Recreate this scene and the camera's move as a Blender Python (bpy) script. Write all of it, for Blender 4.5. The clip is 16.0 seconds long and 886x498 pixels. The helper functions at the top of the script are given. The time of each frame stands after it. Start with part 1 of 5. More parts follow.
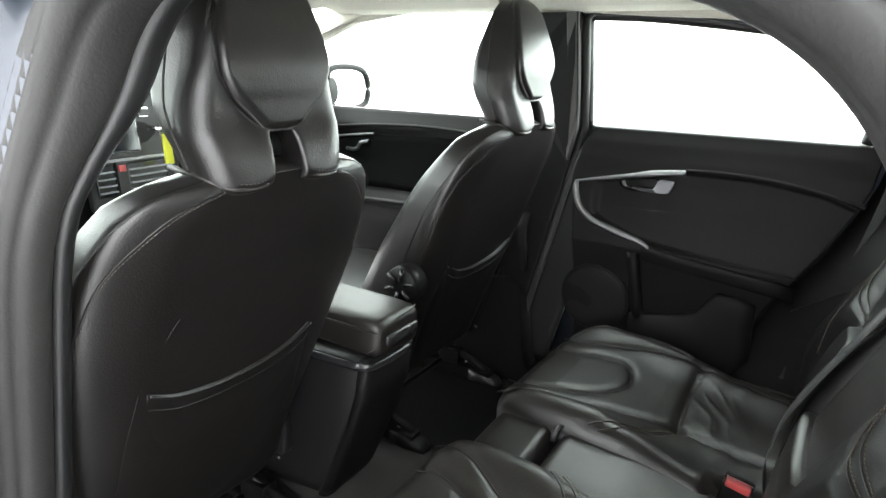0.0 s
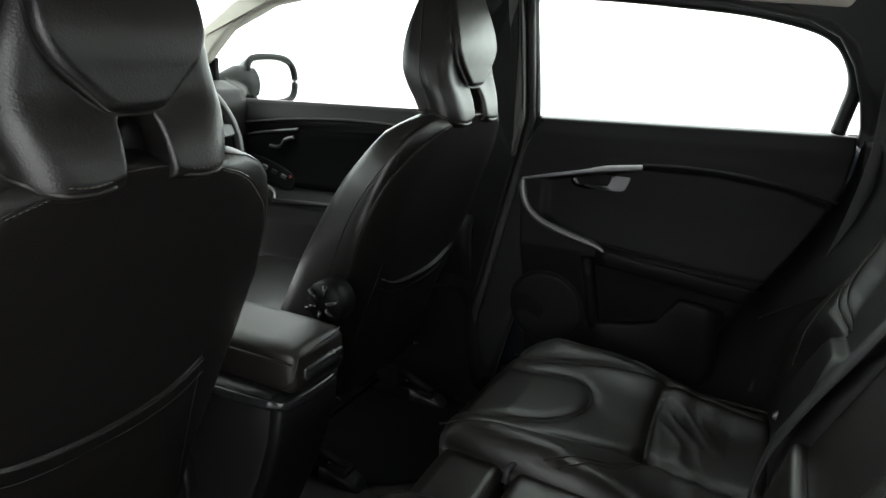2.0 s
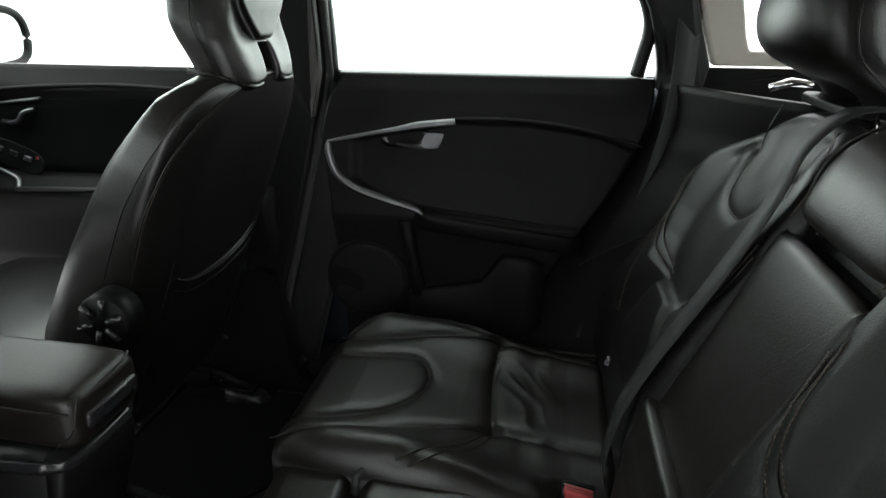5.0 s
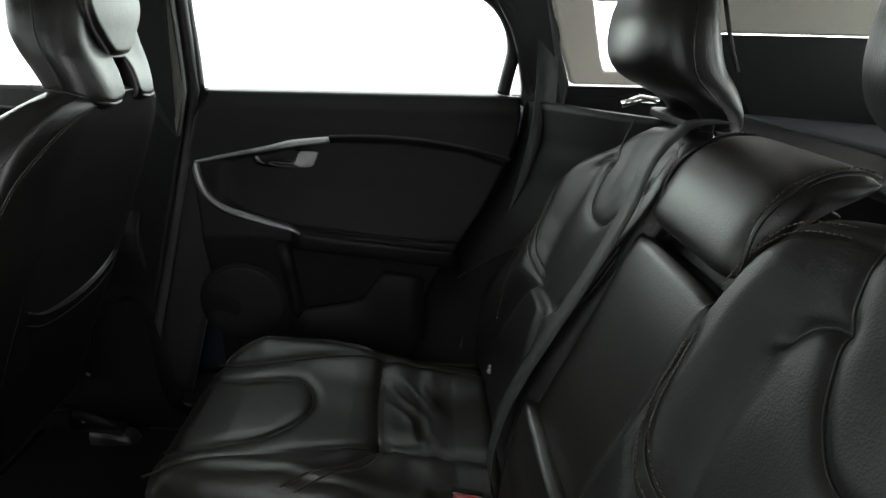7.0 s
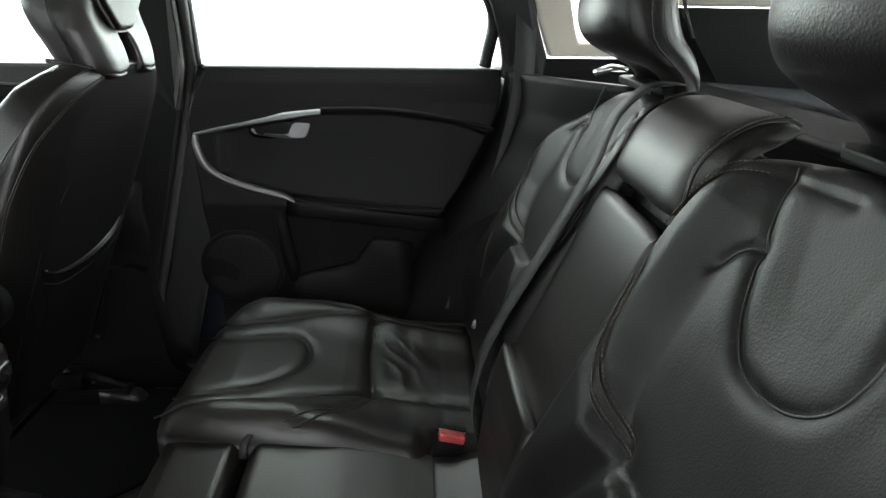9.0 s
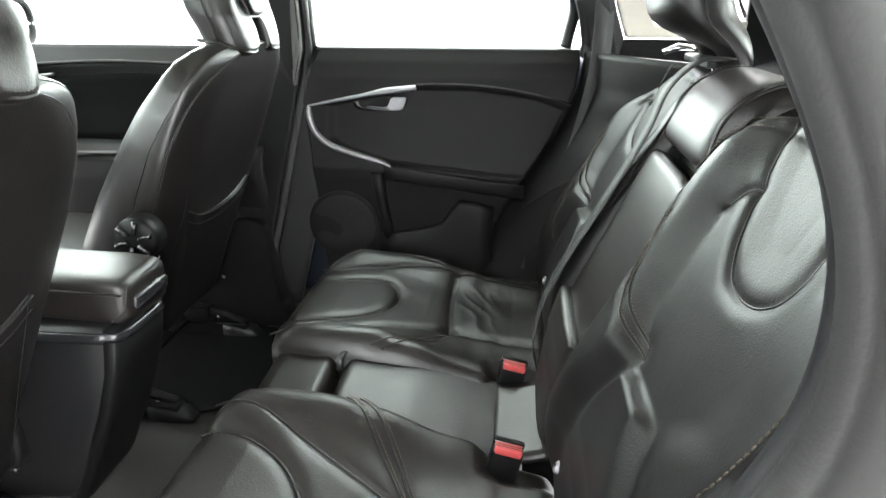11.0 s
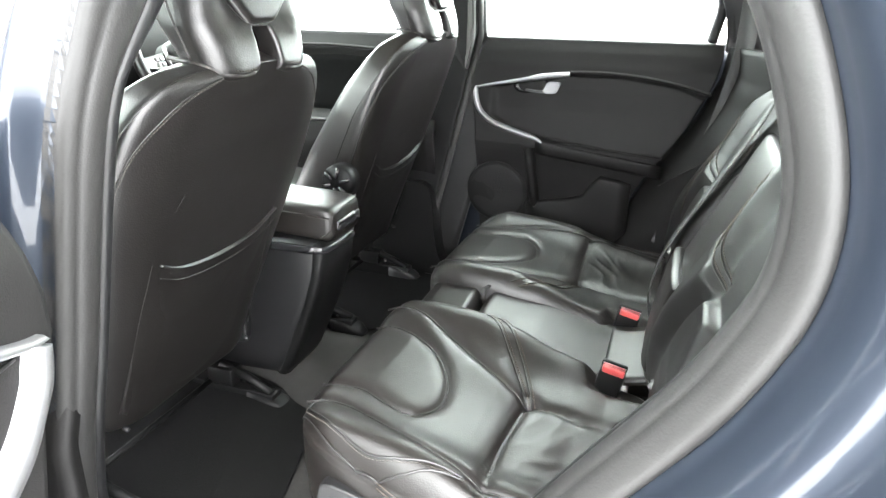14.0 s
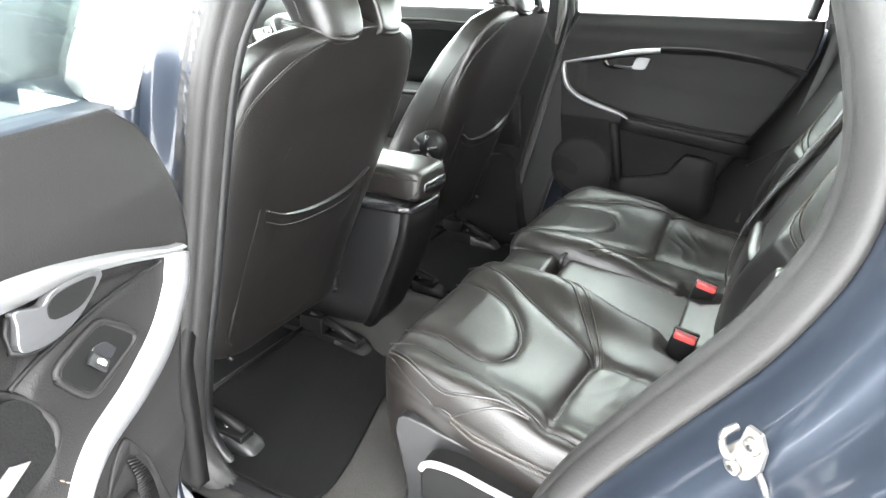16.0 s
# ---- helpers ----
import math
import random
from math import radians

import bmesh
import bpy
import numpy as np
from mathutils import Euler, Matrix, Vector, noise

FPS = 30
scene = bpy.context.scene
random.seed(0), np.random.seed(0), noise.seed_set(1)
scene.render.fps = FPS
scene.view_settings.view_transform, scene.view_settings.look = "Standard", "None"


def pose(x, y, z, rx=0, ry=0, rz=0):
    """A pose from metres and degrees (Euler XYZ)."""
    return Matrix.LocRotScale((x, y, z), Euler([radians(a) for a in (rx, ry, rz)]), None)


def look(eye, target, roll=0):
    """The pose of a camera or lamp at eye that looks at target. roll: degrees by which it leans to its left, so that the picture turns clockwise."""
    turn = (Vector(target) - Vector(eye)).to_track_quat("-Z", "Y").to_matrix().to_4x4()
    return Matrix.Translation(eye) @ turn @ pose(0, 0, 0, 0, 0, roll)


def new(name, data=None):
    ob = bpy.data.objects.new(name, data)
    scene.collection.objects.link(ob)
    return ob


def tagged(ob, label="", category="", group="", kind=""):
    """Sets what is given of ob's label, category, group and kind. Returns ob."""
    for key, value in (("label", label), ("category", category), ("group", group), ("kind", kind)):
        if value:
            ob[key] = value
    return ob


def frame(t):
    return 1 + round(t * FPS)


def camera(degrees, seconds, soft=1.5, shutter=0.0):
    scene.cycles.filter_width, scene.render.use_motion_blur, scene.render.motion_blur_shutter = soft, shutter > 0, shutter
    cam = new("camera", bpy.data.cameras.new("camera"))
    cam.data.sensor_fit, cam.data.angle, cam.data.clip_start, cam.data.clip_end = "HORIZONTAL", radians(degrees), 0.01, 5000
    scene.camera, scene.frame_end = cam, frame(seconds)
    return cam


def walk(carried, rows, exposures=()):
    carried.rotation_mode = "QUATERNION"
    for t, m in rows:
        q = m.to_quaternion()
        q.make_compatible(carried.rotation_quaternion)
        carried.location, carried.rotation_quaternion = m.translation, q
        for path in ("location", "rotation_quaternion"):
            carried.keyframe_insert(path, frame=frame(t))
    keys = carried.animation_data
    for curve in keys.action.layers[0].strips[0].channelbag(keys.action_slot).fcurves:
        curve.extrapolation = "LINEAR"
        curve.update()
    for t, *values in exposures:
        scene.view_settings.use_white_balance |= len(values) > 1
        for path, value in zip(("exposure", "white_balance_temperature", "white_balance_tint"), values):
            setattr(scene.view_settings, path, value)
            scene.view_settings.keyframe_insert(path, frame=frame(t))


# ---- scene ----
cam = camera(67.2, 16.0)
PATH = [
    (0, (0.601, -0.973, 1.122), (-0.4, 0.664, 0.559), 1.2),
    (0.5, (0.58, -0.947, 1.106), (-0.389, 0.713, 0.553), 1.2),
    (1, (0.559, -0.913, 1.101), (-0.346, 0.783, 0.551), 1.2),
    (1.5, (0.539, -0.857, 1.095), (-0.339, 0.851, 0.538), 1.3),
    (2, (0.532, -0.8, 1.086), (-0.333, 0.915, 0.527), 1.2),
    (2.5, (0.521, -0.739, 1.084), (-0.329, 0.978, 0.507), 1.0),
    (3, (0.497, -0.703, 1.081), (-0.336, 1.018, 0.493), 0.9),
    (3.5, (0.47, -0.687, 1.084), (-0.262, 1.071, 0.472), 0.4),
    (4, (0.464, -0.681, 1.087), (-0.086, 1.136, 0.457), -0.1),
    (4.5, (0.458, -0.674, 1.084), (0.053, 1.17, 0.426), -0.0),
    (5, (0.454, -0.675, 1.085), (0.167, 1.18, 0.395), 0.4),
    (7.5, (0.46, -0.687, 1.077), (0.567, 1.211, 0.456), 1.2),
    (8, (0.462, -0.709, 1.074), (0.585, 1.182, 0.434), 1.0),
    (10.5, (0.504, -0.908, 1.057), (0.388, 0.965, 0.366), 0.2),
    (11, (0.516, -0.955, 1.061), (0.309, 0.906, 0.359), 0.1),
    (11.5, (0.526, -0.988, 1.071), (0.223, 0.86, 0.367), 0.2),
    (12, (0.552, -1.034, 1.079), (0.13, 0.788, 0.371), 0.2),
    (12.5, (0.563, -1.084, 1.089), (0.034, 0.707, 0.372), 0.3),
    (13, (0.576, -1.15, 1.088), (0.004, 0.622, 0.36), 0.5),
    (13.5, (0.579, -1.188, 1.082), (-0.019, 0.575, 0.351), 0.5),
    (14, (0.583, -1.222, 1.08), (-0.047, 0.53, 0.35), 0.6),
    (14.5, (0.594, -1.246, 1.079), (-0.087, 0.488, 0.35), 0.4),
    (15, (0.603, -1.263, 1.069), (-0.136, 0.443, 0.33), 0.3),
    (15.5, (0.607, -1.282, 1.066), (-0.184, 0.393, 0.309), 0.4),
    (16, (0.618, -1.297, 1.064), (-0.229, 0.34, 0.289), 0.5),
]
EXPOSURES = [(0, 1.86), (0.7, 1.36), (1.5, 0.78), (2.5, 0.28), (5, 0.48), (8, 0.60), (9.3, 1.4), (10.5, 2.22), (12.5, 2.95), (14, 3.12), (16, 3.22)]
walk(cam, [(t, look(eye, target, roll)) for t, eye, target, roll in PATH], EXPOSURES)

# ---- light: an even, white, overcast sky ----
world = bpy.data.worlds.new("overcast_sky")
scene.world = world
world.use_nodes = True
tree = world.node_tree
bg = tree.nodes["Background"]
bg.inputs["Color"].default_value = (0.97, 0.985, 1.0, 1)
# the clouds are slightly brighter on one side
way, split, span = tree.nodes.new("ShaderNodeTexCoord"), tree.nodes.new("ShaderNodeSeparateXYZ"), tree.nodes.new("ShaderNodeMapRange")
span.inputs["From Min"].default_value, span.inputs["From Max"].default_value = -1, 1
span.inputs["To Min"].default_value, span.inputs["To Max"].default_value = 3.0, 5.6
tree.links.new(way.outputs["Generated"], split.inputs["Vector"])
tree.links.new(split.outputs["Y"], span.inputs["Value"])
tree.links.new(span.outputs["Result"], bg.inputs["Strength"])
sun = new("sun", bpy.data.lights.new("sun", "SUN"))
sun.data.energy, sun.data.angle, sun.data.color = 0.5, radians(25), (1.0, 0.97, 0.93)
sun.matrix_world = look((1.5, -2.5, 5), (0, 0, 0))


# ---- materials ----
def material(name, color, rough=0.5, metal=0.0, grain=0.0, grain_size=400, bump=0.0, blotch=0.12, blotch_size=6, coat=0.0, spec=0.5):
    """A surface with colour variation at two scales, uneven gloss and fine relief."""
    m = bpy.data.materials.new(name)
    m.use_nodes = True
    t = m.node_tree
    b = t.nodes["Principled BSDF"]
    b.inputs["Metallic"].default_value = metal
    b.inputs["Coat Weight"].default_value = coat
    b.inputs["Coat Roughness"].default_value = 0.04
    b.inputs["Specular IOR Level"].default_value = spec
    co = t.nodes.new("ShaderNodeTexCoord")
    big = t.nodes.new("ShaderNodeTexNoise")
    big.inputs["Scale"].default_value, big.inputs["Detail"].default_value = blotch_size, 4
    fine = t.nodes.new("ShaderNodeTexNoise")
    fine.inputs["Scale"].default_value, fine.inputs["Detail"].default_value = grain_size, 2
    for n in (big, fine):
        t.links.new(co.outputs["Object"], n.inputs["Vector"])
    mix = t.nodes.new("ShaderNodeMix")
    mix.data_type = "RGBA"
    t.links.new(big.outputs["Fac"], mix.inputs["Factor"])
    mix.inputs["A"].default_value = (*[c * (1 - blotch) for c in color], 1)
    mix.inputs["B"].default_value = (*[min(1, c * (1 + blotch)) for c in color], 1)
    mix2 = t.nodes.new("ShaderNodeMix")
    mix2.data_type, mix2.blend_type = "RGBA", "MULTIPLY"
    mix2.inputs["Factor"].default_value = grain
    t.links.new(mix.outputs["Result"], mix2.inputs["A"])
    t.links.new(fine.outputs["Fac"], mix2.inputs["B"])
    t.links.new(mix2.outputs["Result"], b.inputs["Base Color"])
    r = t.nodes.new("ShaderNodeMapRange")
    r.inputs["To Min"].default_value, r.inputs["To Max"].default_value = max(0, rough - 0.07), rough + 0.07
    t.links.new(big.outputs["Fac"], r.inputs["Value"])
    t.links.new(r.outputs["Result"], b.inputs["Roughness"])
    if bump:
        bp = t.nodes.new("ShaderNodeBump")
        bp.inputs["Strength"].default_value, bp.inputs["Distance"].default_value = bump, 0.001
        t.links.new(fine.outputs["Fac"], bp.inputs["Height"])
        t.links.new(bp.outputs["Normal"], b.inputs["Normal"])
    return m


def leather_material(name, color, rough, spec=0.52, grain=0.2):
    """Black leather: pebble grain, soft creases and uneven sheen."""
    m = material(name, color, rough, 0, 0.2, 500, 0, 0.25, 5, 0, spec)
    t = m.node_tree
    b = t.nodes["Principled BSDF"]
    co = t.nodes["Texture Coordinate"]
    v = t.nodes.new("ShaderNodeTexVoronoi")
    v.inputs["Scale"].default_value = 420
    w = t.nodes.new("ShaderNodeTexNoise")
    w.inputs["Scale"].default_value, w.inputs["Detail"].default_value, w.inputs["Distortion"].default_value = 14, 3, 0.6
    for n in (v, w):
        t.links.new(co.outputs["Object"], n.inputs["Vector"])
    b1, b2 = t.nodes.new("ShaderNodeBump"), t.nodes.new("ShaderNodeBump")
    b1.inputs["Strength"].default_value, b1.inputs["Distance"].default_value = grain, 0.0006
    b2.inputs["Strength"].default_value, b2.inputs["Distance"].default_value = 0.14, 0.004
    t.links.new(v.outputs["Distance"], b1.inputs["Height"])
    t.links.new(w.outputs["Fac"], b2.inputs["Height"])
    t.links.new(b2.outputs["Normal"], b1.inputs["Normal"])
    t.links.new(b1.outputs["Normal"], b.inputs["Normal"])
    return m


def glass_material(name, tint, gloss=0.06):
    m = bpy.data.materials.new(name)
    m.use_nodes = True
    t = m.node_tree
    t.nodes.remove(t.nodes["Principled BSDF"])
    clear, shine, mix = t.nodes.new("ShaderNodeBsdfTransparent"), t.nodes.new("ShaderNodeBsdfGlossy"), t.nodes.new("ShaderNodeMixShader")
    clear.inputs["Color"].default_value = (*tint, 1)
    shine.inputs["Roughness"].default_value = 0.01
    mix.inputs["Fac"].default_value = gloss
    t.links.new(clear.outputs[0], mix.inputs[1])
    t.links.new(shine.outputs[0], mix.inputs[2])
    t.links.new(mix.outputs[0], t.nodes["Material Output"].inputs["Surface"])
    return m


LEATHER = leather_material("black_leather", (0.0066, 0.0058, 0.0054), 0.365, 0.62, 0.3)
LEATHER_WORN = leather_material("worn_black_leather", (0.0072, 0.0057, 0.0048), 0.42, 0.50, 0.3)
LEATHER_GRAIN = leather_material("grained_black_leather", (0.0062, 0.0058, 0.0056), 0.45, 0.42, 0.35)
PLASTIC = material("black_grained_plastic", (0.008, 0.008, 0.0085), 0.42, 0, 0.2, 900, 0.25)
SOFT = material("soft_door_plastic", (0.0070, 0.0066, 0.0065), 0.54, 0, 0.25, 700, 0.35, 0.2, 5, spec=0.20)
GLOSSY = material("smooth_black_plastic", (0.012, 0.012, 0.013), 0.25)
CARPET = material("black_carpet", (0.040, 0.039, 0.037), 0.95, 0, 0.7, 500, 0.9, 0.3, 9, spec=0.1)
MAT_CARPET = material("floor_mat_carpet", (0.006, 0.006, 0.006), 0.95, 0, 0.7, 420, 0.9, 0.3, 7, spec=0.08)
FELT = material("blue_grey_felt", (0.060, 0.064, 0.072), 0.9, 0, 0.8, 330, 0.9, 0.25, 14, spec=0.2)
SATIN = material("dark_satin_plastic", (0.0045, 0.0045, 0.0045), 0.48, 0, 0.2, 900, 0.2, spec=0.16)
HEADLINER = material("beige_headliner_cloth", (0.60, 0.57, 0.50), 0.9, 0, 0.12, 600, 0.3, 0.05)
SILVER = material("brushed_silver_trim", (0.26, 0.26, 0.265), 0.42, 0.9, 0.05, 300, 0, 0.05)
LEVER = material("satin_silver_lever", (0.16, 0.16, 0.165), 0.38, 0.9, 0.05, 300, 0, 0.05)
PILLAR_GREY = material("light_grey_pillar_plastic", (0.085, 0.083, 0.080), 0.5, 0, 0.15, 500, 0.15)
CHROME = material("chrome", (0.8, 0.8, 0.8), 0.12, 1.0)
STEEL = material("zinc_plated_steel", (0.27, 0.26, 0.245), 0.33, 0.9, 0.2, 60, 0.2, 0.2, 30)
PAINT = material("dark_blue_metallic_paint", (0.019, 0.0245, 0.035), 0.32, 0.5, 0.05, 1500, 0, 0.06, 3, 0.6)
RUBBER = material("grey_black_rubber", (0.021, 0.0205, 0.020), 0.48, 0, 0.25, 300, 0.3, 0.25, 4, spec=0.36)
BELT = material("black_seat_belt_webbing", (0.03, 0.03, 0.031), 0.55, 0, 0.5, 800, 0.6)
STITCH = material("grey_thread", (0.075, 0.068, 0.060), 0.8)
TAN_STITCH = material("tan_thread", (0.085, 0.066, 0.050), 0.8)
RED = material("red_button_plastic", (0.42, 0.055, 0.055), 0.45)
YELLOW = material("yellow_plastic_tag", (0.75, 0.75, 0.04), 0.45)
GREY = material("grey_plastic", (0.25, 0.25, 0.26), 0.5)
SCREEN = material("dark_screen_glass", (0.01, 0.012, 0.015), 0.08)
WHITE = material("white_marking", (0.8, 0.8, 0.8), 0.5)
MIRROR = material("mirror_glass", (0.9, 0.9, 0.9), 0.02, 1.0, 0, 100, 0, 0)
CONCRETE = material("pale_concrete", (0.58, 0.58, 0.57), 0.8, 0, 0.2, 60, 0.4, 0.1, 0.8)
GRILLE = material("perforated_grille", (0.006, 0.006, 0.006), 0.6, 0.2, 0.8, 260, 1.0)
GLASS = glass_material("window_glass", (0.90, 0.95, 0.92))
# raised mirror share and green tint imitate a pale reflection seen at a slant
REFLECTIVE_GLASS = glass_material("reflective_window_glass", (0.84, 0.92, 0.87), 0.30)


# ---- shape helpers ----
def finish(name, bm, mat, parent=None, label="", smooth=True, bevel=0.0, segs=3):
    bmesh.ops.recalc_face_normals(bm, faces=bm.faces)
    me = bpy.data.meshes.new(name)
    bm.to_mesh(me)
    bm.free()
    me.materials.append(mat)
    for p in me.polygons:
        p.use_smooth = smooth
    ob = new(name, me)
    if parent:
        ob.parent = parent
    if label:
        tagged(ob, label)
    if bevel:
        md = ob.modifiers.new("bevel", "BEVEL")
        md.width, md.segments, md.limit_method, md.angle_limit = bevel, segs, "ANGLE", radians(35)
        md.harden_normals = False
    return ob


def part(name, bm, mat, parent, label="", smooth=True, bevel=0.0, segs=3):
    """One mesh object under a thing or under a part."""
    return finish(name, bm, mat, parent, label, smooth, bevel, segs)


def thing(name, at=(0, 0, 0)):
    """An Empty that holds the parts of a thing."""
    ob = new(name)
    ob.location = at
    ob.empty_display_size = 0.05
    return ob


def spline(pts, n=8, closed=False):
    """Points along a Catmull-Rom curve."""
    p = [Vector(q) for q in pts]
    k = len(p)
    out = []
    for i in range(k if closed else k - 1):
        if closed:
            a, b, c, d = p[(i - 1) % k], p[i], p[(i + 1) % k], p[(i + 2) % k]
        else:
            a, b, c, d = p[max(i - 1, 0)], p[i], p[i + 1], p[min(i + 2, k - 1)]
        for j in range(n):
            t = j / n
            out.append(0.5 * ((2 * b) + (c - a) * t + (2 * a - 5 * b + 4 * c - d) * t * t + (3 * b - a - 3 * c + d) * t ** 3))
    if not closed:
        out.append(p[-1])
    return out


def tube(pts, r, closed=False, segs=8, bm=None, flat=1.0, up=(0, 0, 1), ends=True):
    """A rod of radius r along the points; flat squeezes it along the direction nearest to up."""
    bm = bm or bmesh.new()
    pts = [Vector(p) for p in pts]
    n, rings = len(pts), []
    for i, p in enumerate(pts):
        d = (pts[(i + 1) % n] - pts[i - 1]) if closed else (pts[min(i + 1, n - 1)] - pts[max(i - 1, 0)])
        d.normalize()
        a = d.cross(Vector(up))
        if a.length < 1e-4:
            a = d.cross(Vector((1, 0, 0)))
        a.normalize()
        b = a.cross(d)
        rr = r[i] if isinstance(r, (list, tuple)) else r
        rings.append([bm.verts.new(p + rr * (math.cos(2 * math.pi * k / segs) * a + flat * math.sin(2 * math.pi * k / segs) * b)) for k in range(segs)])
    for i in range(n if closed else n - 1):
        for k in range(segs):
            bm.faces.new((rings[i][k], rings[i][(k + 1) % segs], rings[(i + 1) % n][(k + 1) % segs], rings[(i + 1) % n][k]))
    if not closed and ends:
        bm.faces.new(rings[0])
        bm.faces.new(rings[-1])
    return bm


def slab(outline, place, lo, hi, bm=None):
    """A plate with the 2D outline between two heights, laid out by place(u, v, h)."""
    bm = bm or bmesh.new()
    a = [bm.verts.new(place(u, v, lo)) for u, v in outline]
    b = [bm.verts.new(place(u, v, hi)) for u, v in outline]
    n = len(outline)
    for i in range(n):
        bm.faces.new((a[i], a[(i + 1) % n], b[(i + 1) % n], b[i]))
    bm.faces.new(a)
    bm.faces.new(b)
    return bm


def pad(outline, place, puff, skirt=0.01, rings=7, power=2.6, centre=None):
    """A stuffed pad: the outline rises in inset rings to a soft dome of the height puff."""
    bm = bmesh.new()
    pts = [Vector((u, v)) for u, v in outline]
    c = Vector(centre) if centre else sum(pts, Vector((0, 0))) / len(pts)
    n, rows = len(pts), [[bm.verts.new(place(p.x, p.y, -skirt)) for p in pts]]
    for i in range(rings):
        s = 1 - (i / rings) ** 1.6
        h = puff * (1 - s ** power) ** (1 / power) if s < 1 else 0
        rows.append([bm.verts.new(place(c.x + (p.x - c.x) * s, c.y + (p.y - c.y) * s, h)) for p in pts])
    top = bm.verts.new(place(c.x, c.y, puff))
    for a, b in zip(rows, rows[1:]):
        for k in range(n):
            bm.faces.new((a[k], a[(k + 1) % n], b[(k + 1) % n], b[k]))
    for k in range(n):
        bm.faces.new((rows[-1][k], rows[-1][(k + 1) % n], top))
    return bm


def box(x0, x1, y0, y1, z0, z1, bm=None):
    return slab([(x0, y0), (x1, y0), (x1, y1), (x0, y1)], lambda u, v, h: (u, v, h), z0, z1, bm)


def sheet(f, nu, nv, thick=0.0, way=(0, 0, -1)):
    """A sheet f(u, v) with u, v from 0 to 1; thick gives it a back along way."""
    bm = bmesh.new()
    w = Vector(way) * thick
    sides = [[[bm.verts.new(Vector(f(i / nu, j / nv)) + k * w) for j in range(nv + 1)] for i in range(nu + 1)] for k in ((0, 1) if thick else (0,))]
    for k, g in enumerate(sides):
        for i in range(nu):
            for j in range(nv):
                q = (g[i][j], g[i + 1][j], g[i + 1][j + 1], g[i][j + 1])
                bm.faces.new(q if k == 0 else q[::-1])
    if thick:
        a, b = sides
        edge = [(i, 0) for i in range(nu)] + [(nu, j) for j in range(nv)] + [(i, nv) for i in range(nu, 0, -1)] + [(0, j) for j in range(nv, 0, -1)]
        for (i, j), (k, l) in zip(edge, edge[1:] + edge[:1]):
            bm.faces.new((a[i][j], b[i][j], b[k][l], a[k][l]))
    return bm


def loft(rings):
    """A closed skin through rings of equally many points, capped at both ends."""
    bm = bmesh.new()
    rows = [[bm.verts.new(p) for p in r] for r in rings]
    n = len(rows[0])
    for a, b in zip(rows, rows[1:]):
        for k in range(n):
            bm.faces.new((a[k], a[(k + 1) % n], b[(k + 1) % n], b[k]))
    bm.faces.new(rows[0][::-1])
    bm.faces.new(rows[-1])
    return bm


def even(pts, gap):
    """Points at even distances along a polyline."""
    pts = [Vector(p) for p in pts]
    out, left = [pts[0]], gap
    for a, b in zip(pts, pts[1:]):
        length = (b - a).length
        at = left
        while at <= length:
            out.append(a.lerp(b, at / length))
            at += gap
        left = at - length
    return out


def thread(pts, gap=0.006, r=0.0009):
    """A row of short stitches along a curve."""
    bm = bmesh.new()
    p = even(pts, gap / 2)
    for a, b in zip(p[0::2], p[1::2]):
        tube([a, a.lerp(b, 0.5) + (b - a) * 0.0, b + (b - a) * 0.35], [r * 0.6, r, r * 0.6], False, 5, bm)
    return bm


def lerp(x, table):
    """Smooth reading of y from a table of (x, y)."""
    if x <= table[0][0]:
        return table[0][1]
    for (a, p), (b, q) in zip(table, table[1:]):
        if x <= b:
            t = (x - a) / (b - a)
            return p + (q - p) * t
    return table[-1][1]


def step(a, b, x):
    t = min(1, max(0, (x - a) / (b - a)))
    return t * t * (3 - 2 * t)


def sgnpow(c, e):
    return math.copysign(abs(c) ** e, c)


# ---- the car's body: side walls of pillars and windows, mirrored left and right ----
FLOOR = 0.215


def wall_y(z):
    """Half width of the cabin's inner side at a height."""
    return lerp(z, [(0.2, 0.66), (0.5, 0.69), (0.84, 0.7025), (0.90, 0.7035), (0.94, 0.702), (0.98, 0.6955), (1.02, 0.6845), (1.06, 0.6725), (1.22, 0.625), (1.3, 0.56)])


def front_x(z):
    """Front edge of the rear door opening."""
    return 0.005 + (z - 0.95) * (0.24 if z < 0.95 else 0.04)


REAR_EDGE = [(0.25, 0.36), (0.40, 0.40), (0.52, 0.463), (0.62, 0.518), (0.71, 0.58), (0.76, 0.608), (0.82, 0.636), (0.865, 0.654), (0.92, 0.662), (0.97, 0.66), (1.05, 0.645), (1.12, 0.61), (1.16, 0.565), (1.19, 0.45)]


def rear_x(z):
    return lerp(z, REAR_EDGE)


def side(s):
    """Places (x, z, depth towards the cabin) on the side wall s = 1 (right) or -1 (left)."""
    return lambda u, v, h: (u, s * (wall_y(v) - h), v)


ground = finish("ground", sheet(lambda u, v: ((u - 0.5) * 400, (v - 0.5) * 400, -0.08), 4, 4), CONCRETE, smooth=False)
tagged(ground, "pale concrete ground under the car", "ground", kind="structure")

floor = finish("floor", sheet(lambda u, v: (-1.35 + 2.2 * u, -0.68 + 1.36 * v, FLOOR + 0.05 * step(0.2, 0.05, abs(v - 0.5) * 1.36)), 40, 40, 0.03), CARPET)
tagged(floor, "black carpeted cabin floor with a low centre tunnel", "floor", kind="structure")

